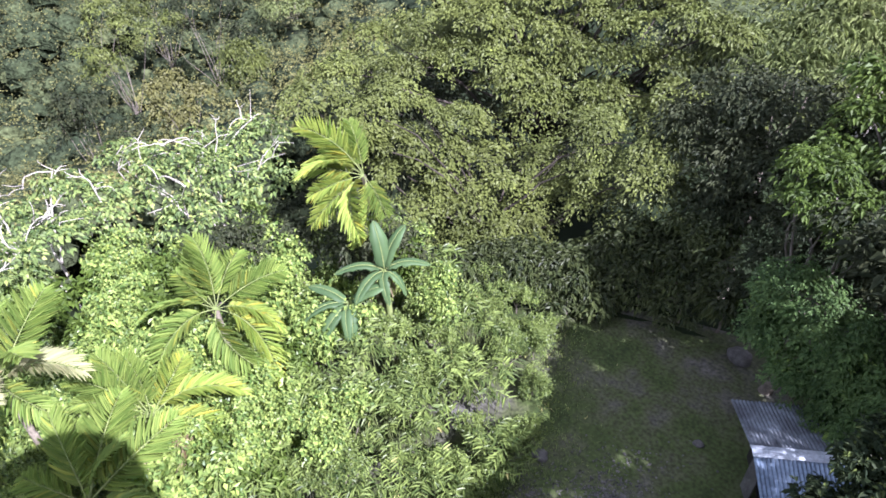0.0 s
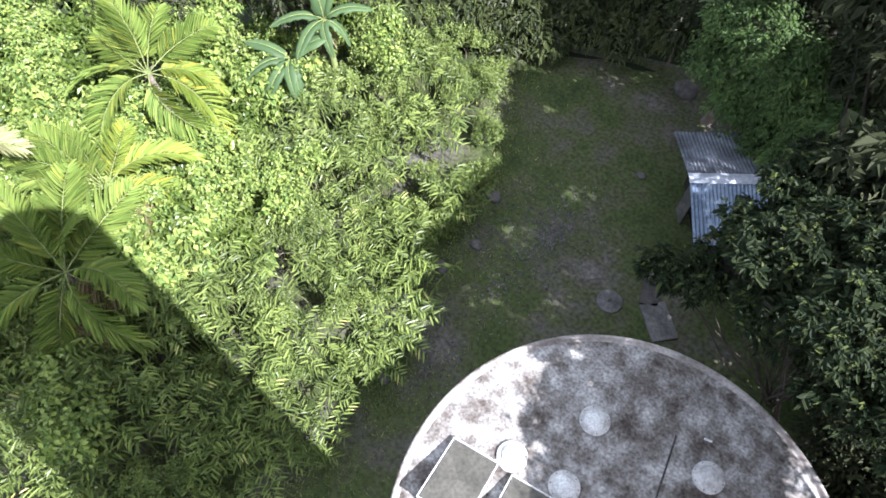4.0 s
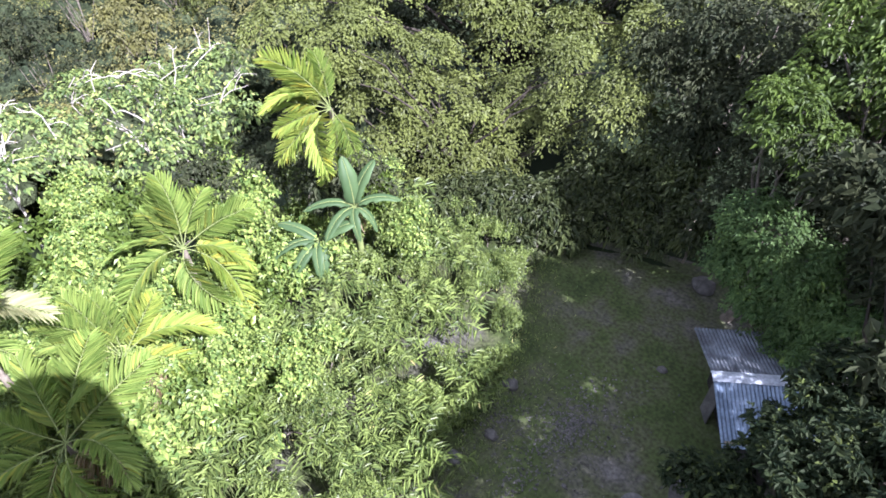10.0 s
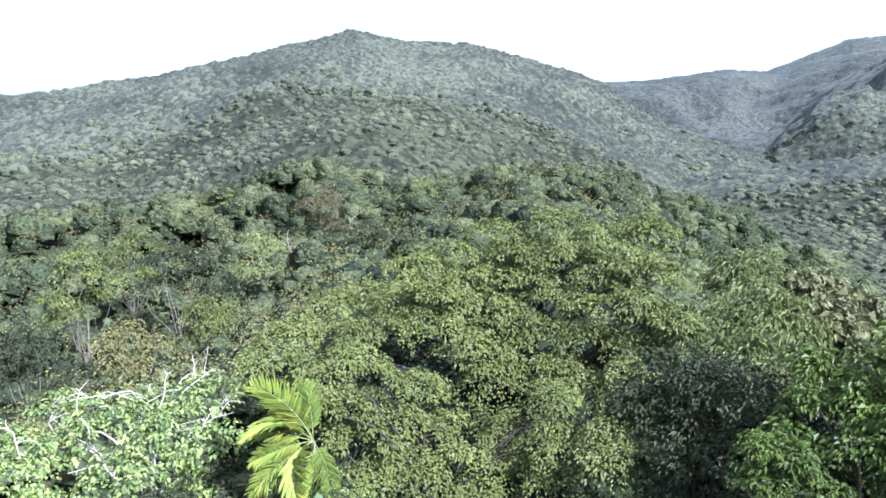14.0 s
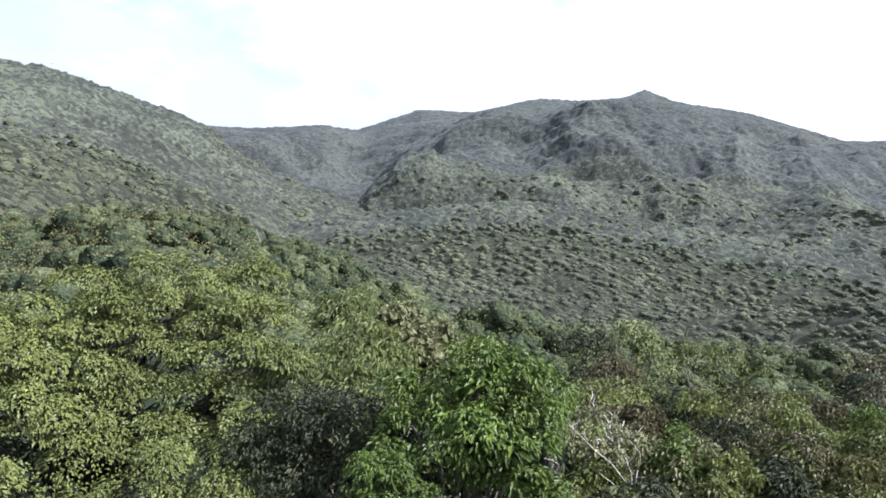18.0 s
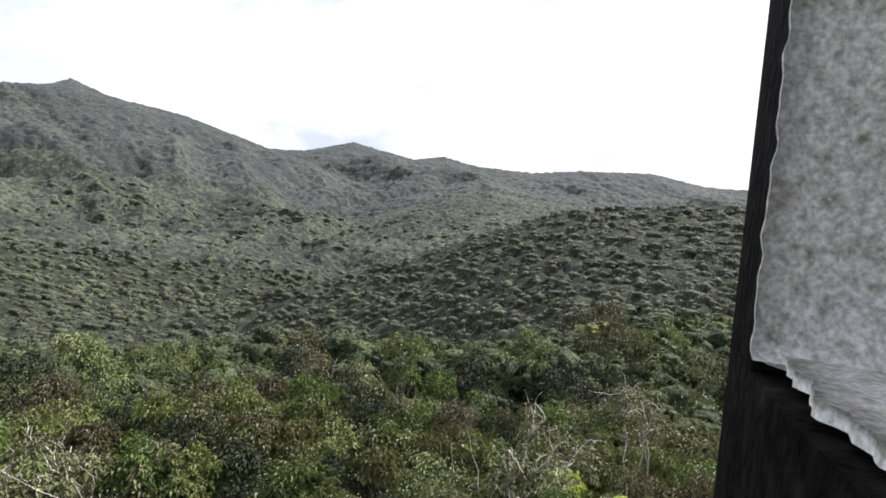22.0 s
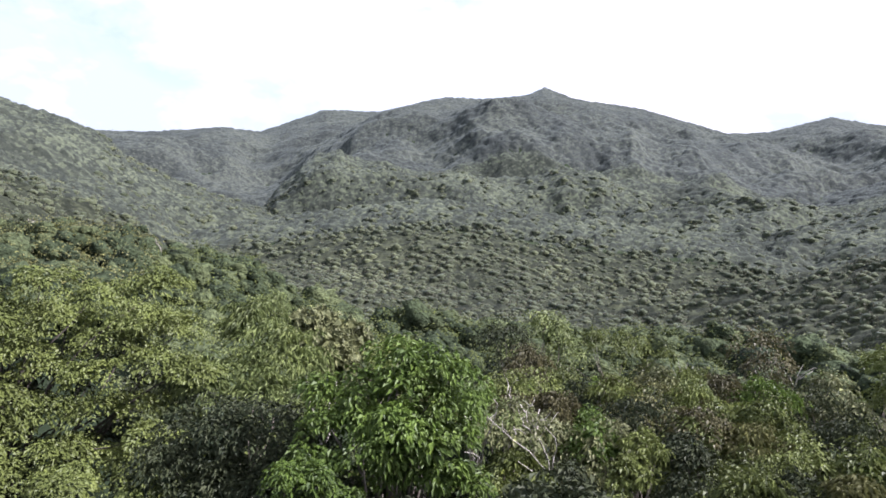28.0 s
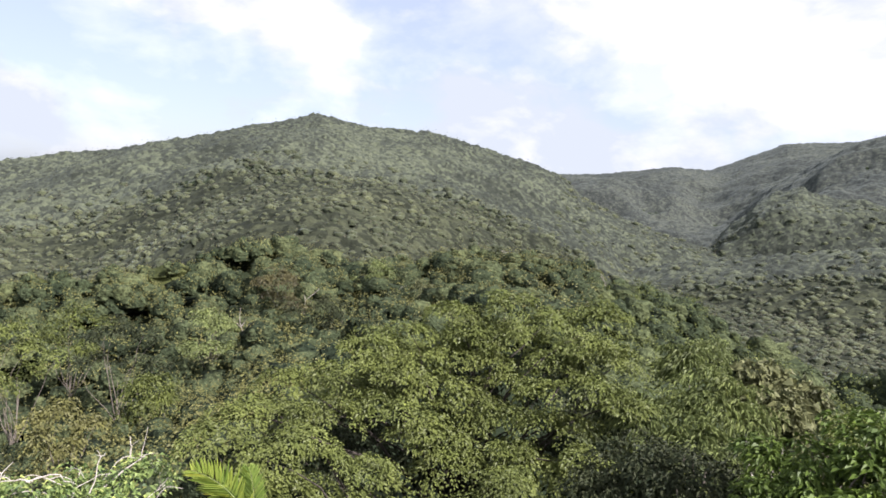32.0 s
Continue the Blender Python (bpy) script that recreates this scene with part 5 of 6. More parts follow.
CANES = [cane_meshes(700 + k, M_HEDGE) for k in range(4)]
BUSHES = [shrub_meshes(720 + k, M_FRESH) for k in range(3)] + [shrub_meshes(730 + k, M_DARK) for k in range(2)] + [shrub_meshes(740 + k, M_HEDGE, 0.1, 0.05) for k in range(2)] + [shrub_meshes(750 + k, M_GREEN, 0.15, 0.1) for k in range(2)]


def plant(name, meshes, x, y, h, wide, turn, label, category, group):
    """Foliage carried at the top of stems of that height."""
    root = thing(name, Matrix.Translation((x, y, float(ground(x, y)) - 0.02)) @ Matrix.Rotation(turn, 4, "Z"), label, category, group)
    tall = min(h, wide * 1.25)
    part("foliage", meshes[0], root, "", Matrix.Translation((0, 0, h - tall)) @ Matrix.Diagonal((wide, wide, tall, 1)))
    stems = meshes[1] if isinstance(meshes[1], list) else [meshes[1]]
    for st in stems:
        part("cane" if len(stems) > 1 else "stem", st, root, "", Matrix.Diagonal((wide, wide, h, 1)))


rng = np.random.default_rng(5)
for gy in np.arange(-6.5, 15.5, 1.16):
    for k in range(5):
        y = gy + rng.uniform(-0.3, 0.3)
        x = float(EDGE(y)) - 0.45 - k * 1.16 + rng.uniform(-0.3, 0.3)
        if math.hypot(x, y) > 18.5 or (y > 10.5 and k > 2):
            continue
        h = min(1.1 + 0.45 * k + rng.uniform(-0.4, 0.5), 3.3)
        if rng.random() < np.interp(y, [2, 7, 11], [0.12, 0.4, 0.75]):
            plant("shrub", BUSHES[rng.integers(5, 7)], x, y, h, rng.uniform(0.75, 1.05), rng.uniform(0, 6.28), "leafy green shrub among the canes", "shrub", "shrubs among the canes")
            continue
        plant("cane_clump", CANES[rng.integers(0, 4)], x, y, h, rng.uniform(0.85, 1.15), rng.uniform(0, 6.28), "clump of leafy green canes beside the clearing", "cane", "canes beside the clearing")
for k in range(150):
    az, r = rng.uniform(-108, -50), rng.uniform(10.5, 20)
    x, y = r * math.sin(radians(az)), r * math.cos(radians(az))
    away = float(EDGE(y)) - x
    if away < 4.6 or (az > -58 and r > 17.5):
        continue
    if -70 < az < -56 and 12.2 < r < 17:
        continue
    top = np.interp(away, [4, 8, 13], [3.0, 3.6, 4.6]) + rng.uniform(-1.1, 0.5) - float(ground(x, y))
    kind = rng.choice([0, 1, 2, 5, 6, 7, 8], p=[0.2, 0.2, 0.16, 0.12, 0.12, 0.1, 0.1])
    plant("shrub", BUSHES[kind], x, y, top, rng.uniform(1.0, 1.7), rng.uniform(0, 6.28), ("deep" if kind > 6 else "bright") + " green leafy shrub among the palms", "shrub", "shrubs among the palms")
for k, (x, y, h, w) in enumerate([(5.4, 4.6, 2.4, 1.5), (5.3, 6.1, 2.6, 1.6), (4.4, 7.5, 2.4, 1.5), (3.4, 8.5, 2.2, 1.4), (6.3, 3.0, 2.6, 1.7), (6.6, 5.3, 3.0, 1.8), (5.7, 7.6, 3.0, 1.8), (2.4, 9.6, 1.8, 1.3), (4.6, 9.2, 2.8, 1.7),
                                  (7.4, 7.0, 3.4, 1.9), (3.6, 10.6, 2.6, 1.6), (1.4, 10.6, 2.0, 1.3), (6.4, 9.2, 3.2, 1.9), (2.2, 12.0, 2.6, 1.5)]):
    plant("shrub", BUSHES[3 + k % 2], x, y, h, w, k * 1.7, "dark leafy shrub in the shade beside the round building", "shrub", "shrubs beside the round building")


# ---------------------------------------------------------------- middle forest
def leafy_canopy(name, x, y, z, size, tufts, quad, rng, mat, label):
    """Joined crowns: a lumpy core and tufts of leaves over it."""
    n = len(x)
    d = unit(rng.normal(0, 1, (n, tufts, 3)) + np.array([0, 0, 0.55]))
    lump = 1 + 0.22 * np.sin(5 * d[..., 0] + x[:, None]) * np.sin(5 * d[..., 1] + y[:, None])
    p = np.stack([x, y, z], -1)[:, None, :] + d * (size[:, None] * rng.uniform(0.82, 1.08, (n, tufts)) * lump)[..., None] * np.array([1, 1, 0.85])
    o = d * 0.6 + rng.normal(0, 0.6, d.shape)
    m = n * tufts
    q = np.repeat(quad, tufts) if np.ndim(quad) else np.full(m, quad)
    me = leaf_mesh(name, p.reshape(-1, 3), o.reshape(-1, 3), q * rng.uniform(0.6, 1.3, m), q * 0.62, mat, rng, 0.15, 0.2, d.reshape(-1, 3) * 0.9 + np.array([0, 0, 0.35]))
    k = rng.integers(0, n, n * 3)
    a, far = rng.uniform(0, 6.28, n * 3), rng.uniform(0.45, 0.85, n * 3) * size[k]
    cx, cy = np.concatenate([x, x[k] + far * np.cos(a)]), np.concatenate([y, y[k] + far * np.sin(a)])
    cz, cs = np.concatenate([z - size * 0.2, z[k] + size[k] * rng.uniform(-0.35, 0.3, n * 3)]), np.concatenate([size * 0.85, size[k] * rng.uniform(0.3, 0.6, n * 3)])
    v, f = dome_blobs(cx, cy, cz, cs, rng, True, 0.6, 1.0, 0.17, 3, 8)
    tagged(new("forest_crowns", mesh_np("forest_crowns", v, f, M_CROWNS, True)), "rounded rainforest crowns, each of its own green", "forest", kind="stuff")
    tagged(new(name, me), label, "forest", kind="stuff")


def ring(count, r0, r1, az0, az1, power, seed, lo, hi, lift):
    rng = np.random.default_rng(seed)
    az = np.radians(rng.uniform(az0, az1, count))
    r = rng.uniform(r0 ** power, r1 ** power, count) ** (1 / power)
    x, y = r * np.sin(az), r * np.cos(az)
    size = rng.uniform(lo, hi, count) * rng.choice([0.75, 1.0, 1.2], count)
    return x, y, ground(x, y) + lift + rng.normal(0, 0.7, count), size, rng


x, y, z, s, rg = ring(520, 36, 84, -112, -56, 1.5, 21, 2.0, 3.2, 4.2)
leafy_canopy("forest_canopy", x, y, z, s, 200, 0.27, rg, M_MID, "rainforest canopy falling away below the palms")
x, y, z, s, rg = ring(400, 36, 90, -32, 66, 1.5, 22, 1.7, 2.8, 3.6)
leafy_canopy("forest_canopy", x, y, z, s, 200, 0.27, rg, M_SLOPE, "mixed rainforest canopy on the slope below")
x, y, z, s, rg = ring(960, 78, 190, -112, -32, 1.5, 23, 2.3, 4.2, 4.6)
leafy_canopy("forest_canopy", x, y, z, s, 90, 0.4, rg, M_MID, "dense rainforest canopy on the knoll")
x, y, z, s, rg = ring(940, 78, 190, -32, 68, 1.5, 25, 2.3, 4.2, 4.6)
leafy_canopy("forest_canopy", x, y, z, s, 90, 0.4, rg, M_SLOPE, "dark rainforest canopy at the foot of the slope")


# ---------------------------------------------------------------- clearing
def make_clearing():
    n, m = 40, 96
    r = np.linspace(0.4, 18.6, n)
    a = np.linspace(0, 2 * np.pi, m, endpoint=False)
    R, A = np.meshgrid(r, a, indexing="ij")
    X, Y = R * np.sin(A), R * np.cos(A)
    Z = 0.03 * fbm(X, Y, 2.6, 3) + 0.02 - 0.06 * (R > 18)
    i, j = np.meshgrid(np.arange(n - 1), np.arange(m), indexing="ij")
    f = np.stack([i * m + j, i * m + (j + 1) % m, (i + 1) * m + (j + 1) % m, (i + 1) * m + j], -1).reshape(-1, 4)
    tagged(new("clearing", mesh_np("clearing", np.stack([X, Y, Z], -1).reshape(-1, 3), f, M_SOIL, True)), "mossy clearing with patches of gravel", "ground", kind="structure")


make_clearing()


def grass_tufts():
    rng = np.random.default_rng(77)
    n = 5200
    y = rng.uniform(-4, 17, n)
    x = EDGE(y) + np.abs(rng.normal(0, 0.9, n)) - 0.1
    keep = np.hypot(x - 0.75, y - 2.75) > 4.4
    x, y = x[keep], y[keep]
    p = np.stack([x, y, np.full(len(x), 0.02)], -1)
    d = np.stack([rng.normal(0, 0.6, len(x)), rng.normal(0, 0.6, len(x)), np.ones(len(x))], -1)
    tagged(new("grass", leaf_mesh("grass", p, d, rng.uniform(0.06, 0.2, len(x)), 0.02, M_HEDGE, rng)), "short rough grass along the edge of the clearing", "grass", kind="stuff")


grass_tufts()

M_CONC = rough_material("stained_concrete", [(0.36, (0.075, 0.064, 0.054)), (0.46, (0.16, 0.15, 0.135)), (0.56, (0.28, 0.275, 0.26)), (0.7, (0.46, 0.46, 0.44))], 1.9, detail=14, bump=0.3, bump_scale=16, rough=0.9, mottle=0.4)
M_RIM = rough_material("worn_rim", [(0.36, (0.14, 0.12, 0.105)), (0.5, (0.3, 0.28, 0.26)), (0.66, (0.45, 0.43, 0.4))], 1.6, bump=0.3, bump_scale=14, rough=0.9)
M_WHITE = rough_material("white_dome", [(0.35, (0.5, 0.52, 0.5)), (0.6, (0.74, 0.76, 0.75))], 3, bump=0.05, rough=0.3, spec=0.5)
M_RING = rough_material("grey_flashing", [(0.35, (0.32, 0.32, 0.31)), (0.6, (0.6, 0.6, 0.58))], 6, bump=0.1, rough=0.5)
M_PANEL = rough_material("weathered_panel", [(0.35, (0.055, 0.055, 0.045)), (0.6, (0.095, 0.093, 0.078))], 1.5, bump=0.05, rough=0.4, spec=0.3)
M_JOINT = rough_material("dark_joint", [(0.3, (0.03, 0.03, 0.028)), (0.7, (0.08, 0.075, 0.07))], 5)
M_METAL = rough_material("galvanised_sheet", [(0.35, (0.085, 0.12, 0.17)), (0.5, (0.15, 0.2, 0.27)), (0.66, (0.24, 0.3, 0.38))], 1.1, bump=0.08, bump_scale=14, rough=0.5, metallic=0.35, spec=0.5)
M_FARSHEET = rough_material("dull_sheet", [(0.36, (0.065, 0.07, 0.08)), (0.52, (0.115, 0.13, 0.15)), (0.68, (0.21, 0.235, 0.27))], 1.6, bump=0.1, bump_scale=14, rough=0.65, metallic=0.2)
M_BOARD = rough_material("grey_board", [(0.3, (0.05, 0.048, 0.045)), (0.7, (0.12, 0.116, 0.11))], 2, bump=0.15)
M_PATH = rough_material("old_paving", [(0.3, (0.06, 0.06, 0.057)), (0.7, (0.15, 0.147, 0.142))], 1.5, bump=0.3)
M_GRIT = rough_material("grey_grit", [(0.3, (0.045, 0.045, 0.042)), (0.7, (0.12, 0.116, 0.11))], 6, bump=0.3, island=0.4)
M_CAP = rough_material("pale_sheet", [(0.35, (0.3, 0.34, 0.39)), (0.65, (0.48, 0.52, 0.57))], 2, bump=0.05, rough=0.5, metallic=0.3)
# Near-black boards: the shade of the opening under the roof is their colour.
M_SHEDWALL = rough_material("boards_painted_shade", [(0.3, (0.01, 0.009, 0.008)), (0.7, (0.03, 0.027, 0.024))], 3, bump=0.3)
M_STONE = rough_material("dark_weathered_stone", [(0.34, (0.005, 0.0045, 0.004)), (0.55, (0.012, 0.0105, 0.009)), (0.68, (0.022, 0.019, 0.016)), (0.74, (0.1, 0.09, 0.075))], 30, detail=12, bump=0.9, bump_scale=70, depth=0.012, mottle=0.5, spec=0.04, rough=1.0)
M_PLASTER = rough_material("weathered_whitewash", [(0.3, (0.33, 0.29, 0.22)), (0.4, (0.52, 0.5, 0.43)), (0.5, (0.68, 0.67, 0.61)), (0.7, (0.8, 0.79, 0.74))], 105, detail=12, bump=0.4, bump_scale=330, mottle=0.3, rough=0.9, depth=0.002)


def lathe(profile, sides=64, close=True):
    """Quads of a profile of (radius, height) turned about z."""
    a = np.linspace(0, 2 * np.pi, sides, endpoint=False)
    v = np.array([(r * math.cos(t), r * math.sin(t), z) for r, z in profile for t in a])
    f = [(i * sides + j, i * sides + (j + 1) % sides, (i + 1) * sides + (j + 1) % sides, (i + 1) * sides + j) for i in range(len(profile) - 1) for j in range(sides)]
    return v, np.array(f)


def box_bm(bm, size, m, bevel=0.0):
    g = bmesh.ops.create_cube(bm, size=1.0, matrix=m @ Matrix.Diagonal((*size, 1)))
    if bevel:
        es = list({e for v in g["verts"] for e in v.link_edges})
        bmesh.ops.bevel(bm, geom=es, offset=bevel, segments=2, profile=0.7, affect="EDGES")


def box(name, size, m, mat, parent, label="", bevel=0.01):
    bm = bmesh.new()
    box_bm(bm, size, Matrix.Identity(4), bevel)
    return part(name, bm_mesh(name, bm, mat), parent, label, m)


# ---------------------------------------------------------------- round building
RB, RZ = 4.26, 3.0
BX, BY = 0.90, 2.83
house = thing("round_building", (BX, BY, 0), "low round concrete building with a flat stained roof", "building")
v, f = lathe([(RB - 0.12, 0), (RB - 0.12, RZ - 0.25)], 96)
part("wall", mesh_np("wall", v, f, M_CONC, True), house)
v, f = lathe([(RB - 0.14, RZ - 0.25), (RB, RZ - 0.25), (RB, RZ + 0.0), (RB - 0.015, RZ + 0.03), (RB - 0.05, RZ + 0.045), (RB - 0.09, RZ + 0.03), (RB - 0.1, RZ - 0.01), (RB - 0.16, RZ - 0.02)], 128)
part("roof_rim", mesh_np("roof_rim", v, f, M_RIM, True), house, "rounded concrete rim of the roof")
v, f = lathe([(RB - 0.12, RZ - 0.02)] + [(r, RZ - 0.02 + 0.05 * (1 - (r / RB) ** 2)) for r in (3.4, 2.6, 1.8, 1.0, 0.3, 0.01)], 96)
part("roof", mesh_np("roof", v, f, M_CONC, True), house, "flat concrete roof blotched with black mould")
for (x0, y0), (x1, y1), w in (((0.48, 5.34), (1.5, 2.4), 0.035),):
    dx, dy = x1 - x0, y1 - y0
    box("roof_joint", (math.hypot(dx, dy), w, 0.03), Matrix.Translation(((x0 + x1) / 2 - BX, (y0 + y1) / 2 - BY, RZ + 0.025)) @ Matrix.Rotation(math.atan2(dy, dx), 4, "Z"), M_JOINT, house, "dark sealed joint", 0.004)


def skylight(x, y, white, seed):
    m = Matrix.Translation((x, y, RZ + 0.01)) @ Matrix.Rotation(seed, 4, "Z")
    root = thing("skylight", m, "round domed skylight on the flat concrete roof" if white else "dull grey domed skylight on the flat roof", "skylight", "skylights on the round roof")
    v, f = lathe([(0.31, 0), (0.31, 0.05), (0.3, 0.06), (0.25, 0.065), (0.24, 0.075), (0.215, 0.08)], 36)
    part("flashing_ring", mesh_np("flashing_ring", v, f, M_RING, True), root)
    v, f = lathe([(0.225, 0.06)] + [(0.22 * math.cos(t), 0.075 + 0.11 * math.sin(t)) for t in np.linspace(0.05, 1.5, 8)] + [(0.002, 0.186)], 36)
    part("dome", mesh_np("dome", v, f, M_WHITE if white else M_RING, True), root, "" if white else "plain grey dome")
    for k in range(8):
        v, f = lathe([(0.001, 0.012), (0.011, 0.01), (0.013, 0)], 6)
        part("screw", mesh_np("screw", v, f, M_JOINT), root, "", Matrix.Translation((0.275 * math.cos(k * 0.785), 0.275 * math.sin(k * 0.785), 0.064)))


for i, (x, y, w) in enumerate([(-0.84, 4.42, 1), (-0.44, 3.0, 1), (1.38, 5.11, 0), (-1.53, 2.70, 1), (0.70, 3.35, 1), (1.58, 3.83, 1), (-1.16, 1.31, 1)]):
    skylight(x, y, w, i * 1.3)


def solar_panel(x, y, turn):
    """Lower edge hinged at the far side, the near edge propped up."""
    root = thing("solar_panel", Matrix.Translation((x, y, RZ + 0.03)) @ Matrix.Rotation(radians(turn), 4, "Z"), "tilted grey-green panel in a white frame on the flat roof", "panel", "panels on the round roof")
    tilt = Matrix.Rotation(radians(-17), 4, "X")
    up = Matrix.Translation((0, 0, 0.06)) @ tilt
    box("glass", (0.94, 1.4, 0.02), up @ Matrix.Translation((0.5, -0.72, 0.0)), M_PANEL, root, "dull grey-green glass", 0.004)
    for nm, sz, c in (("frame", (0.022, 1.46, 0.05), (0.0, -0.72, 0)), ("frame", (0.022, 1.46, 0.05), (1.0, -0.72, 0)), ("frame", (0.97, 0.022, 0.05), (0.5, 0.0, 0)), ("frame", (0.97, 0.045, 0.06), (0.5, -1.45, 0))):
        box(nm, sz, up @ Matrix.Translation(c), M_WHITE, root, "white frame bar", 0.006)
    for lx in (0.06, 0.94):
        box("leg", (0.035, 0.035, 0.44), Matrix.Translation((lx, -1.37, 0.22)), M_RING, root, "", 0.004)
        box("foot", (0.09, 0.12, 0.05), Matrix.Translation((lx, -0.01, 0.02)), M_RING, root, "", 0.004)


for x, y in ((-2.58, 2.13), (-1.28, 2.43), (0.0, 2.72)):
    solar_panel(x, y, 15.5)
box_things = [(0.29, 3.05, 0.1, 0.07, "white"), (0.97, 5.71, 0.16, 0.04, "white")]
for x, y, a, b, w in box_things:
    t = thing("debris", (x, y, RZ + 0.035), "small white scrap lying on the stained roof", "debris")
    box("scrap", (a, b, 0.02), Matrix.Rotation(0.4, 4, "Z"), M_WHITE, t, "", 0.005)

# ---------------------------------------------------------------- shed
SH = Matrix.Translation((-3.09, 11.31, 0)) @ Matrix.Rotation(radians(90 - 47), 4, "Z")   # x runs along the ridge, y to the far eave
shed = thing("shed", SH, "small shed with a corrugated metal gable roof, half under trees", "shed")


def corrugated(x0, x1, y0, z0, y1, z1, mat, label):
    n, m = int((x1 - x0) / 0.014), 6
    xs = np.linspace(x0, x1, n)
    wave = 0.021 * np.sin(xs / 0.098 * 2 * np.pi)
    v, f = [], []
    for th in (0.0, -0.004):
        for k in range(m + 1):
            u = k / m
            for i in range(n):
                v.append((xs[i], y0 + (y1 - y0) * u, z0 + (z1 - z0) * u + wave[i] + th - 0.012 * math.sin(math.pi * u)))
    for s in (0, 1):
        o = s * n * (m + 1)
        for k in range(m):
            for i in range(n - 1):
                a = o + k * n + i
                f.append((a, a + 1, a + n + 1, a + n))
    part("roof_sheet", mesh_np("roof_sheet", v, f, mat, True), shed, label)


for k in range(3):
    corrugated(-0.12 + k * 0.88, 0.79 + k * 0.88, 0.03, 2.62 + 0.004 * (k % 2), 2.0, 2.12 + 0.004 * (k % 2), M_FARSHEET, "dull grey corrugated sheet")
    corrugated(-0.12 + k * 0.88, 0.79 + k * 0.88, -0.03, 2.62 + 0.004 * (k % 2), -1.72, 2.12 + 0.004 * (k % 2), M_METAL, "bluish galvanised corrugated sheet")
bm = bmesh.new()
for s, wdt in ((1, 0.16), (-1, 0.18)):
    box_bm(bm, (2.7, wdt, 0.006), Matrix.Translation((1.2, s * wdt * 0.48, 2.64 - 0.02 * wdt)) @ Matrix.Rotation(-s * 0.25, 4, "X"))
part("ridge_cap", bm_mesh("ridge_cap", bm, M_CAP), shed, "bent metal ridge cap")
for nm, sz, c in (("wall", (0.06, 3.3, 2.1), (0.72, 0.12, 1.05)), ("wall", (0.06, 3.3, 2.1), (2.35, 0.12, 1.05)), ("wall", (1.6, 0.06, 2.1), (1.56, 1.74, 1.05)), ("wall", (1.6, 0.06, 2.1), (1.56, -1.5, 1.05))):
    box(nm, sz, Matrix.Translation(c), M_SHEDWALL, shed, "board wall coloured near black for the shaded opening", 0.01)
for yy in (-1.6, 0.1, 1.85):
    box("rafter", (2.5, 0.06, 0.09), Matrix.Translation((1.2, yy, 2.55 - abs(yy) * 0.26)), M_BARK, shed, "", 0.008)
brd = thing("leaning_board", SH @ Matrix.Translation((0.34, 0.55, 0)) @ Matrix.Rotation(0.06, 4, "Z"), "grey board leaning against the end of the shed", "board")
box("board", (0.035, 0.55, 1.4), Matrix.Translation((0.05, 0, 0.7)) @ Matrix.Rotation(0.05, 4, "Y"), M_BOARD, brd, "", 0.01)
box("top_rail", (0.05, 0.57, 0.05), Matrix.Translation((0.085, 0, 1.4)) @ Matrix.Rotation(0.05, 4, "Y"), M_RING, brd, "pale top rail", 0.006)

# ---------------------------------------------------------------- on the ground
cover = thing("manhole_cover", (-2.86, 8.30, 0.0), "round concrete manhole cover in the grass", "manhole")
v, f = lathe([(0.36, 0), (0.36, 0.07), (0.33, 0.09), (0.27, 0.085), (0.26, 0.1), (0.002, 0.11)], 28)
part("lid", mesh_np("lid", v, f, M_PATH, True), cover)
v, f = lathe([(0.06, 0.1), (0.055, 0.13), (0.002, 0.135)], 12)
part("lifting_eye", mesh_np("lifting_eye", v, f, M_JOINT, True), cover)
for (x, y, a, b, tw, mat) in ((-1.55, 8.75, 1.1, 0.72, -35, M_PATH), (-2.25, 9.35, 0.9, 0.5, -62, M_JOINT), (-2.6, 10.0, 0.7, 0.45, -60, M_PATH)):
    t = thing("paving_slab", Matrix.Translation((x, y, 0.0)) @ Matrix.Rotation(radians(tw), 4, "Z"), "worn paving slab leading to the shed", "paving slab", "slabs of the path")
    box("slab", (a, b, 0.12), Matrix.Translation((0, 0, 0.02)), mat, t, "", 0.02)


def rock(x, y, s, seed):
    bm = bmesh.new()
    bmesh.ops.create_icosphere(bm, subdivisions=3, radius=1.0)
    for vv in bm.verts:
        n = 1 + 0.28 * noise.noise(vv.co * 1.3 + Vector((seed * 3.1, 0, 0))) + 0.1 * noise.noise(vv.co * 4)
        vv.co = Vector((vv.co.x * n * s, vv.co.y * n * s * 0.8, vv.co.z * n * s * 0.6))
    ob = new("rock", bm_mesh("rock", bm, M_GRIT, True))
    ob.location = (x, y, s * 0.3)
    tagged(ob, "grey weathered boulder in the clearing", "rock", "rocks in the clearing")


for i, (x, y, s) in enumerate([(-6.0, 16.3, 0.42), (-6.9, 5.75, 0.24), (-6.75, 7.0, 0.2), (-5.6, 2.4, 0.2), (-5.5, 0.4, 0.22), (-7.6, 8.6, 0.26), (-4.9, 12.4, 0.16), (-5.2, 9.4, 0.1), (-4.4, 7.4, 0.08)]):
    rock(x, y, s, i)


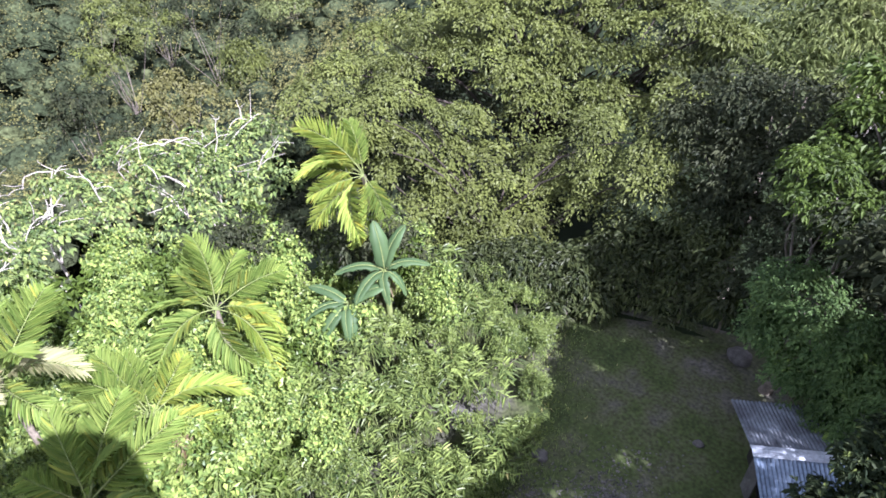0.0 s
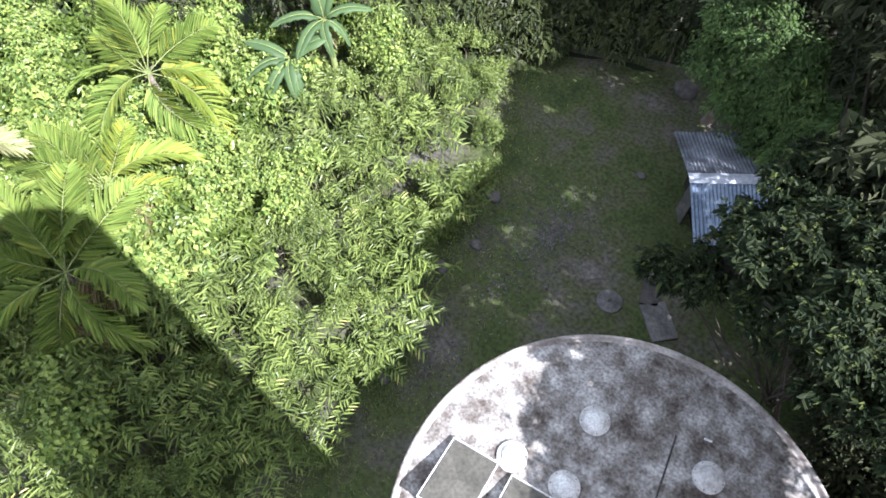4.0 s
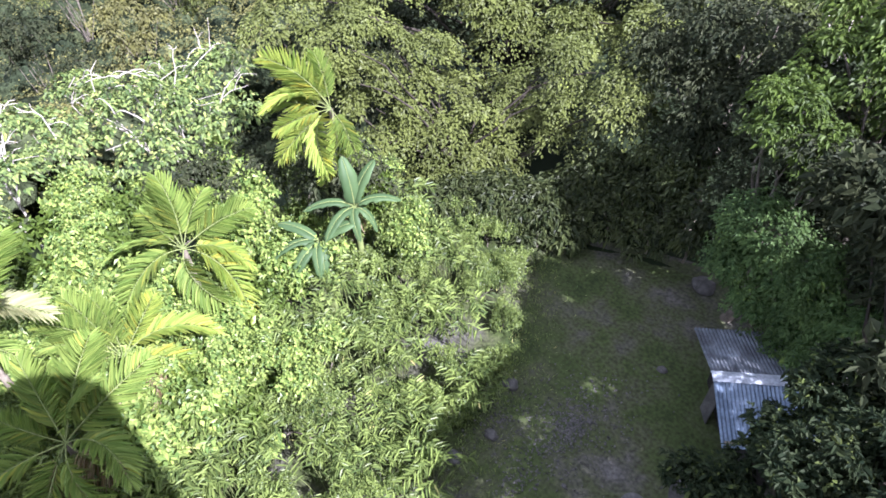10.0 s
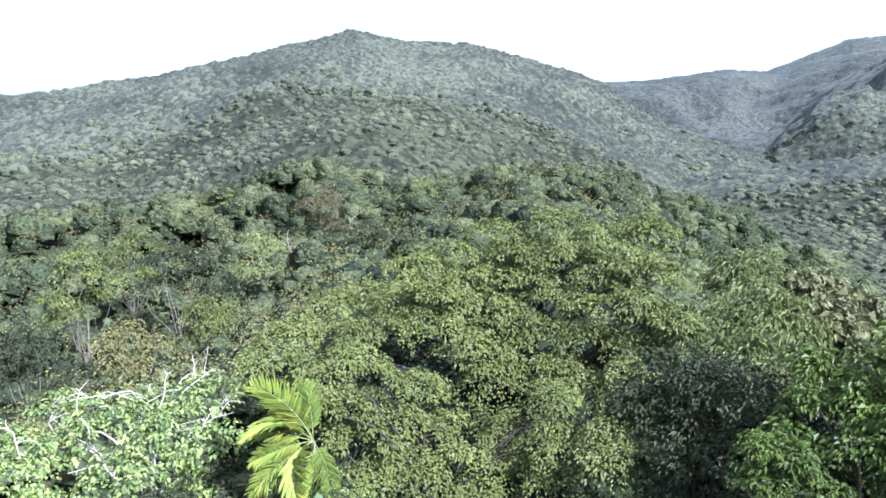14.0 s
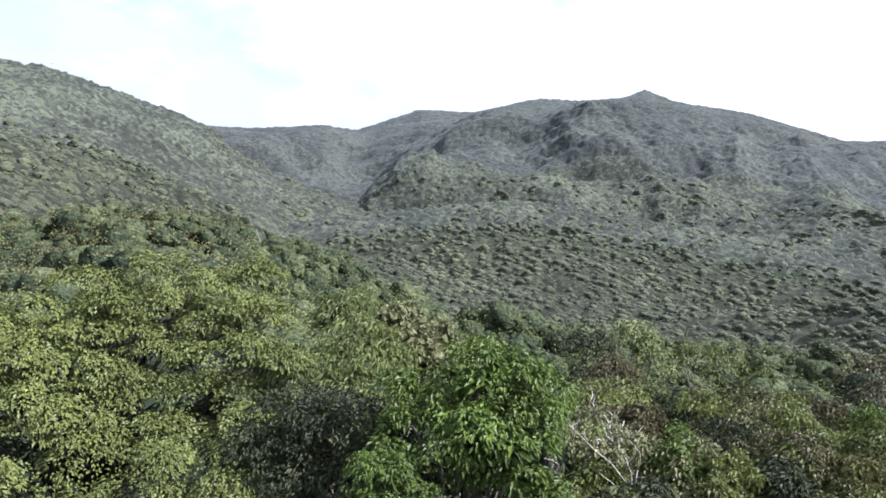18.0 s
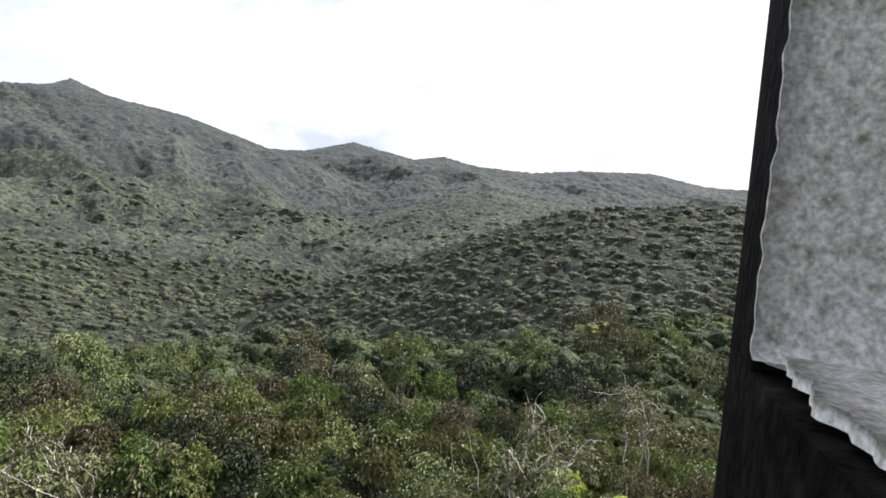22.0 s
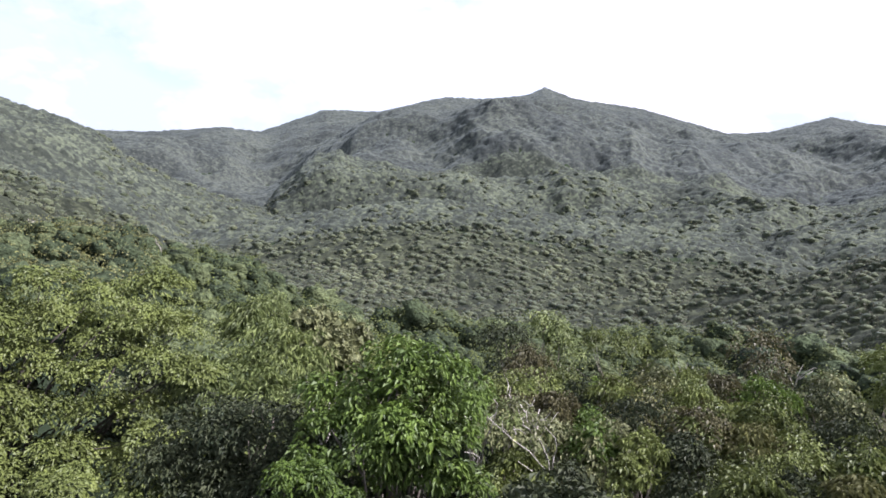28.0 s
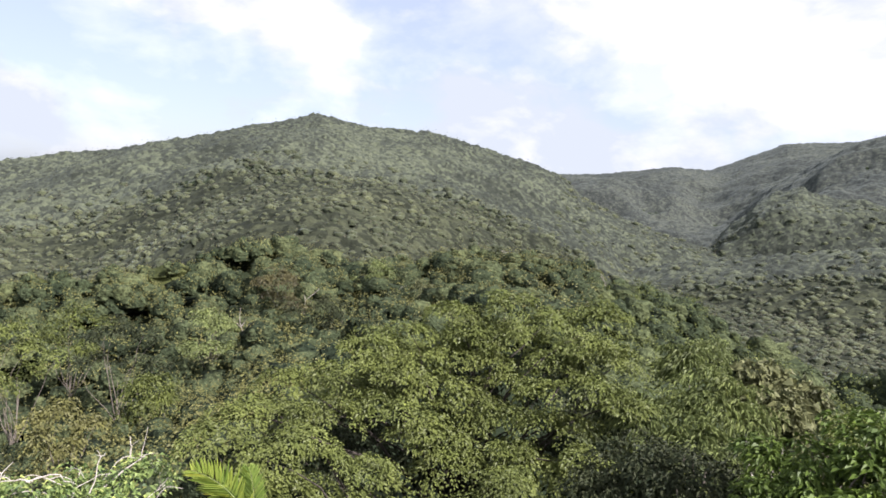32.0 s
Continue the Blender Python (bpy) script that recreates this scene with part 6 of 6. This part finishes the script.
def gravel():
    rng = np.random.default_rng(91)
    n = 2200
    a, r = rng.uniform(0, 6.28, n), np.abs(rng.normal(0, 1.0, n))
    c = np.array([(-5.7, 8.9), (-5.3, 6.6), (-5.0, 3.2), (-6.9, 7.6), (-5.4, 8.8), (-5.4, 8.8), (-5.4, 8.8), (-5.4, 8.8)])[rng.integers(0, 8, n)]
    x, y = c[:, 0] + r * np.cos(a) * 0.8, c[:, 1] + r * np.sin(a) * 1.3
    s = rng.uniform(0.012, 0.045, n)
    v, f = dome_blobs(x, y, np.full(n, 0.02), s, rng, False)
    tagged(new("gravel", mesh_np("gravel", v, f, M_GRIT)), "scattered grey stones in the grass", "gravel", kind="stuff")


gravel()

# ---------------------------------------------------------------- lookout tower
TR, TX, TY = 2.1, 1.635, -1.442          # outer radius and axis of the tower
LEDGE, TOP, TH = 15.952, 17.4, 0.36
tower = thing("lookout_tower", (TX, TY, 0), "round stone lookout tower with a whitewashed embrasure", "tower")
MID = math.atan2(-TY, -TX)               # direction from the axis to the opening


def ring_wall(name, a0, a1, z0, z1, r0, r1, mat, label, steps=40):
    closed = a1 - a0 > 6.28
    n = steps + (0 if closed else 1)
    an = np.linspace(a0, a1, n, endpoint=not closed)
    v, f = [], []
    for t in an:
        c, s = math.cos(t), math.sin(t)
        v += [(r0 * c, r0 * s, z0), (r1 * c, r1 * s, z0), (r1 * c, r1 * s, z1), (r0 * c, r0 * s, z1)]
    for i in range(n if closed else n - 1):
        a, b = i * 4, ((i + 1) % n) * 4
        for k in range(4):
            f.append((a + k, b + k, b + (k + 1) % 4, a + (k + 1) % 4))
    if not closed:
        f += [(0, 1, 2, 3), (4 * n - 1, 4 * n - 2, 4 * n - 3, 4 * n - 4)]
    part(name, mesh_np(name, v, f, mat), tower, label)


corner = Vector((0.302 - TX, 0.181 - TY, 0))
HALF = MID - math.atan2(corner.y, corner.x)
HALF = abs((HALF + math.pi) % (2 * math.pi) - math.pi)
HALF += 0.010
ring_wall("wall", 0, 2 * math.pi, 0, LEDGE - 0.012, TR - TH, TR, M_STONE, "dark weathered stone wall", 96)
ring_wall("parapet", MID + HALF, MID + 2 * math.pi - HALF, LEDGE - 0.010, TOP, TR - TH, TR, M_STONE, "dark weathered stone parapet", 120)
v, f = lathe([(TR - TH - 0.01, LEDGE - 1.0), (0.01, LEDGE - 1.0)], 48)
part("deck", mesh_np("deck", v, f, M_CONC), tower, "concrete floor of the lookout")
v, f = lathe([(TR + 0.01, TOP + 0.004), (TR + 0.01, TOP + 0.1), (0.01, TOP + 0.22)], 48)
part("cap", mesh_np("cap", v, f, M_CONC), tower, "flat concrete cap")


def sheet(name, grid, mat, label, thick):
    """A thin uneven coat over a grid of points, with its edges closed."""
    g = np.array(grid)
    n, m = g.shape[:2]
    nrm = np.cross(g[-1, 0] - g[0, 0], g[0, -1] - g[0, 0])
    nrm = nrm / np.linalg.norm(nrm)
    v = np.concatenate([g.reshape(-1, 3), (g - nrm * thick).reshape(-1, 3)])
    i, j = np.meshgrid(np.arange(n - 1), np.arange(m - 1), indexing="ij")
    q = np.stack([i * m + j, (i + 1) * m + j, (i + 1) * m + j + 1, i * m + j + 1], -1).reshape(-1, 4)
    rim = [i * m for i in range(n)] + [(n - 1) * m + j for j in range(1, m)] + [i * m + m - 1 for i in range(n - 2, -1, -1)] + [j for j in range(m - 2, 0, -1)]
    e = [(rim[k], rim[(k + 1) % len(rim)], rim[(k + 1) % len(rim)] + n * m, rim[k] + n * m) for k in range(len(rim))]
    part(name, mesh_np(name, v, np.concatenate([q, q[:, ::-1] + n * m, np.array(e)]), mat, True), tower, label)


def coat(sign, name, label):
    """Whitewash on one cheek of the opening, running into the ledge with a soft corner."""
    ang = MID + sign * HALF
    rad = np.array([math.cos(ang), math.sin(ang), 0])
    side = np.array([math.sin(ang), -math.cos(ang), 0]) * sign      # into the opening
    rows = []
    for i, z in enumerate(np.linspace(LEDGE - 0.003, TOP - 0.02, 320)):
        edge = 0.0004 * math.sin(z * 37) + 0.0005 * math.sin(z * 91 + 1) + 0.0008 * math.sin(z * 210) + 0.0007 * math.sin(z * 330 + 2)
        fil = 0.012 * (1 - math.sqrt(1 - min(1.0, max(0.0, 1 - (z - LEDGE) / 0.03)) ** 2))
        rows.append([rad * (TR + 0.0012 + 0.7 * edge - u * TH) + side * (0.004 + fil + 0.0012 * math.sin(z * 60 + u * 19) + 0.0012 * math.sin(u * 31 + z * 13)) + np.array([0, 0, z]) for u in np.linspace(0, 1, 22)])
    sheet(name, rows, M_PLASTER, label, 0.005 * sign)


coat(-1, "cheek", "rough whitewashed cheek of the embrasure")
coat(1, "cheek", "rough whitewashed cheek of the embrasure")
rows = []
for i, a in enumerate(np.linspace(MID - HALF, MID + HALF, 120)):
    edge = 0.0009 * math.sin(a * 121) + 0.0009 * math.sin(a * 263 + 1) + 0.0008 * math.sin(a * 520)
    rows.append([(math.cos(a) * (TR - 0.011 + 2.2 * edge - u * TH), math.sin(a) * (TR - 0.011 + 2.2 * edge - u * TH), LEDGE + 0.0015 * math.sin(a * 40 + u * 11)) for u in np.linspace(0, 1, 18)])
sheet("ledge", rows, M_PLASTER, "worn whitewashed ledge", 0.007)
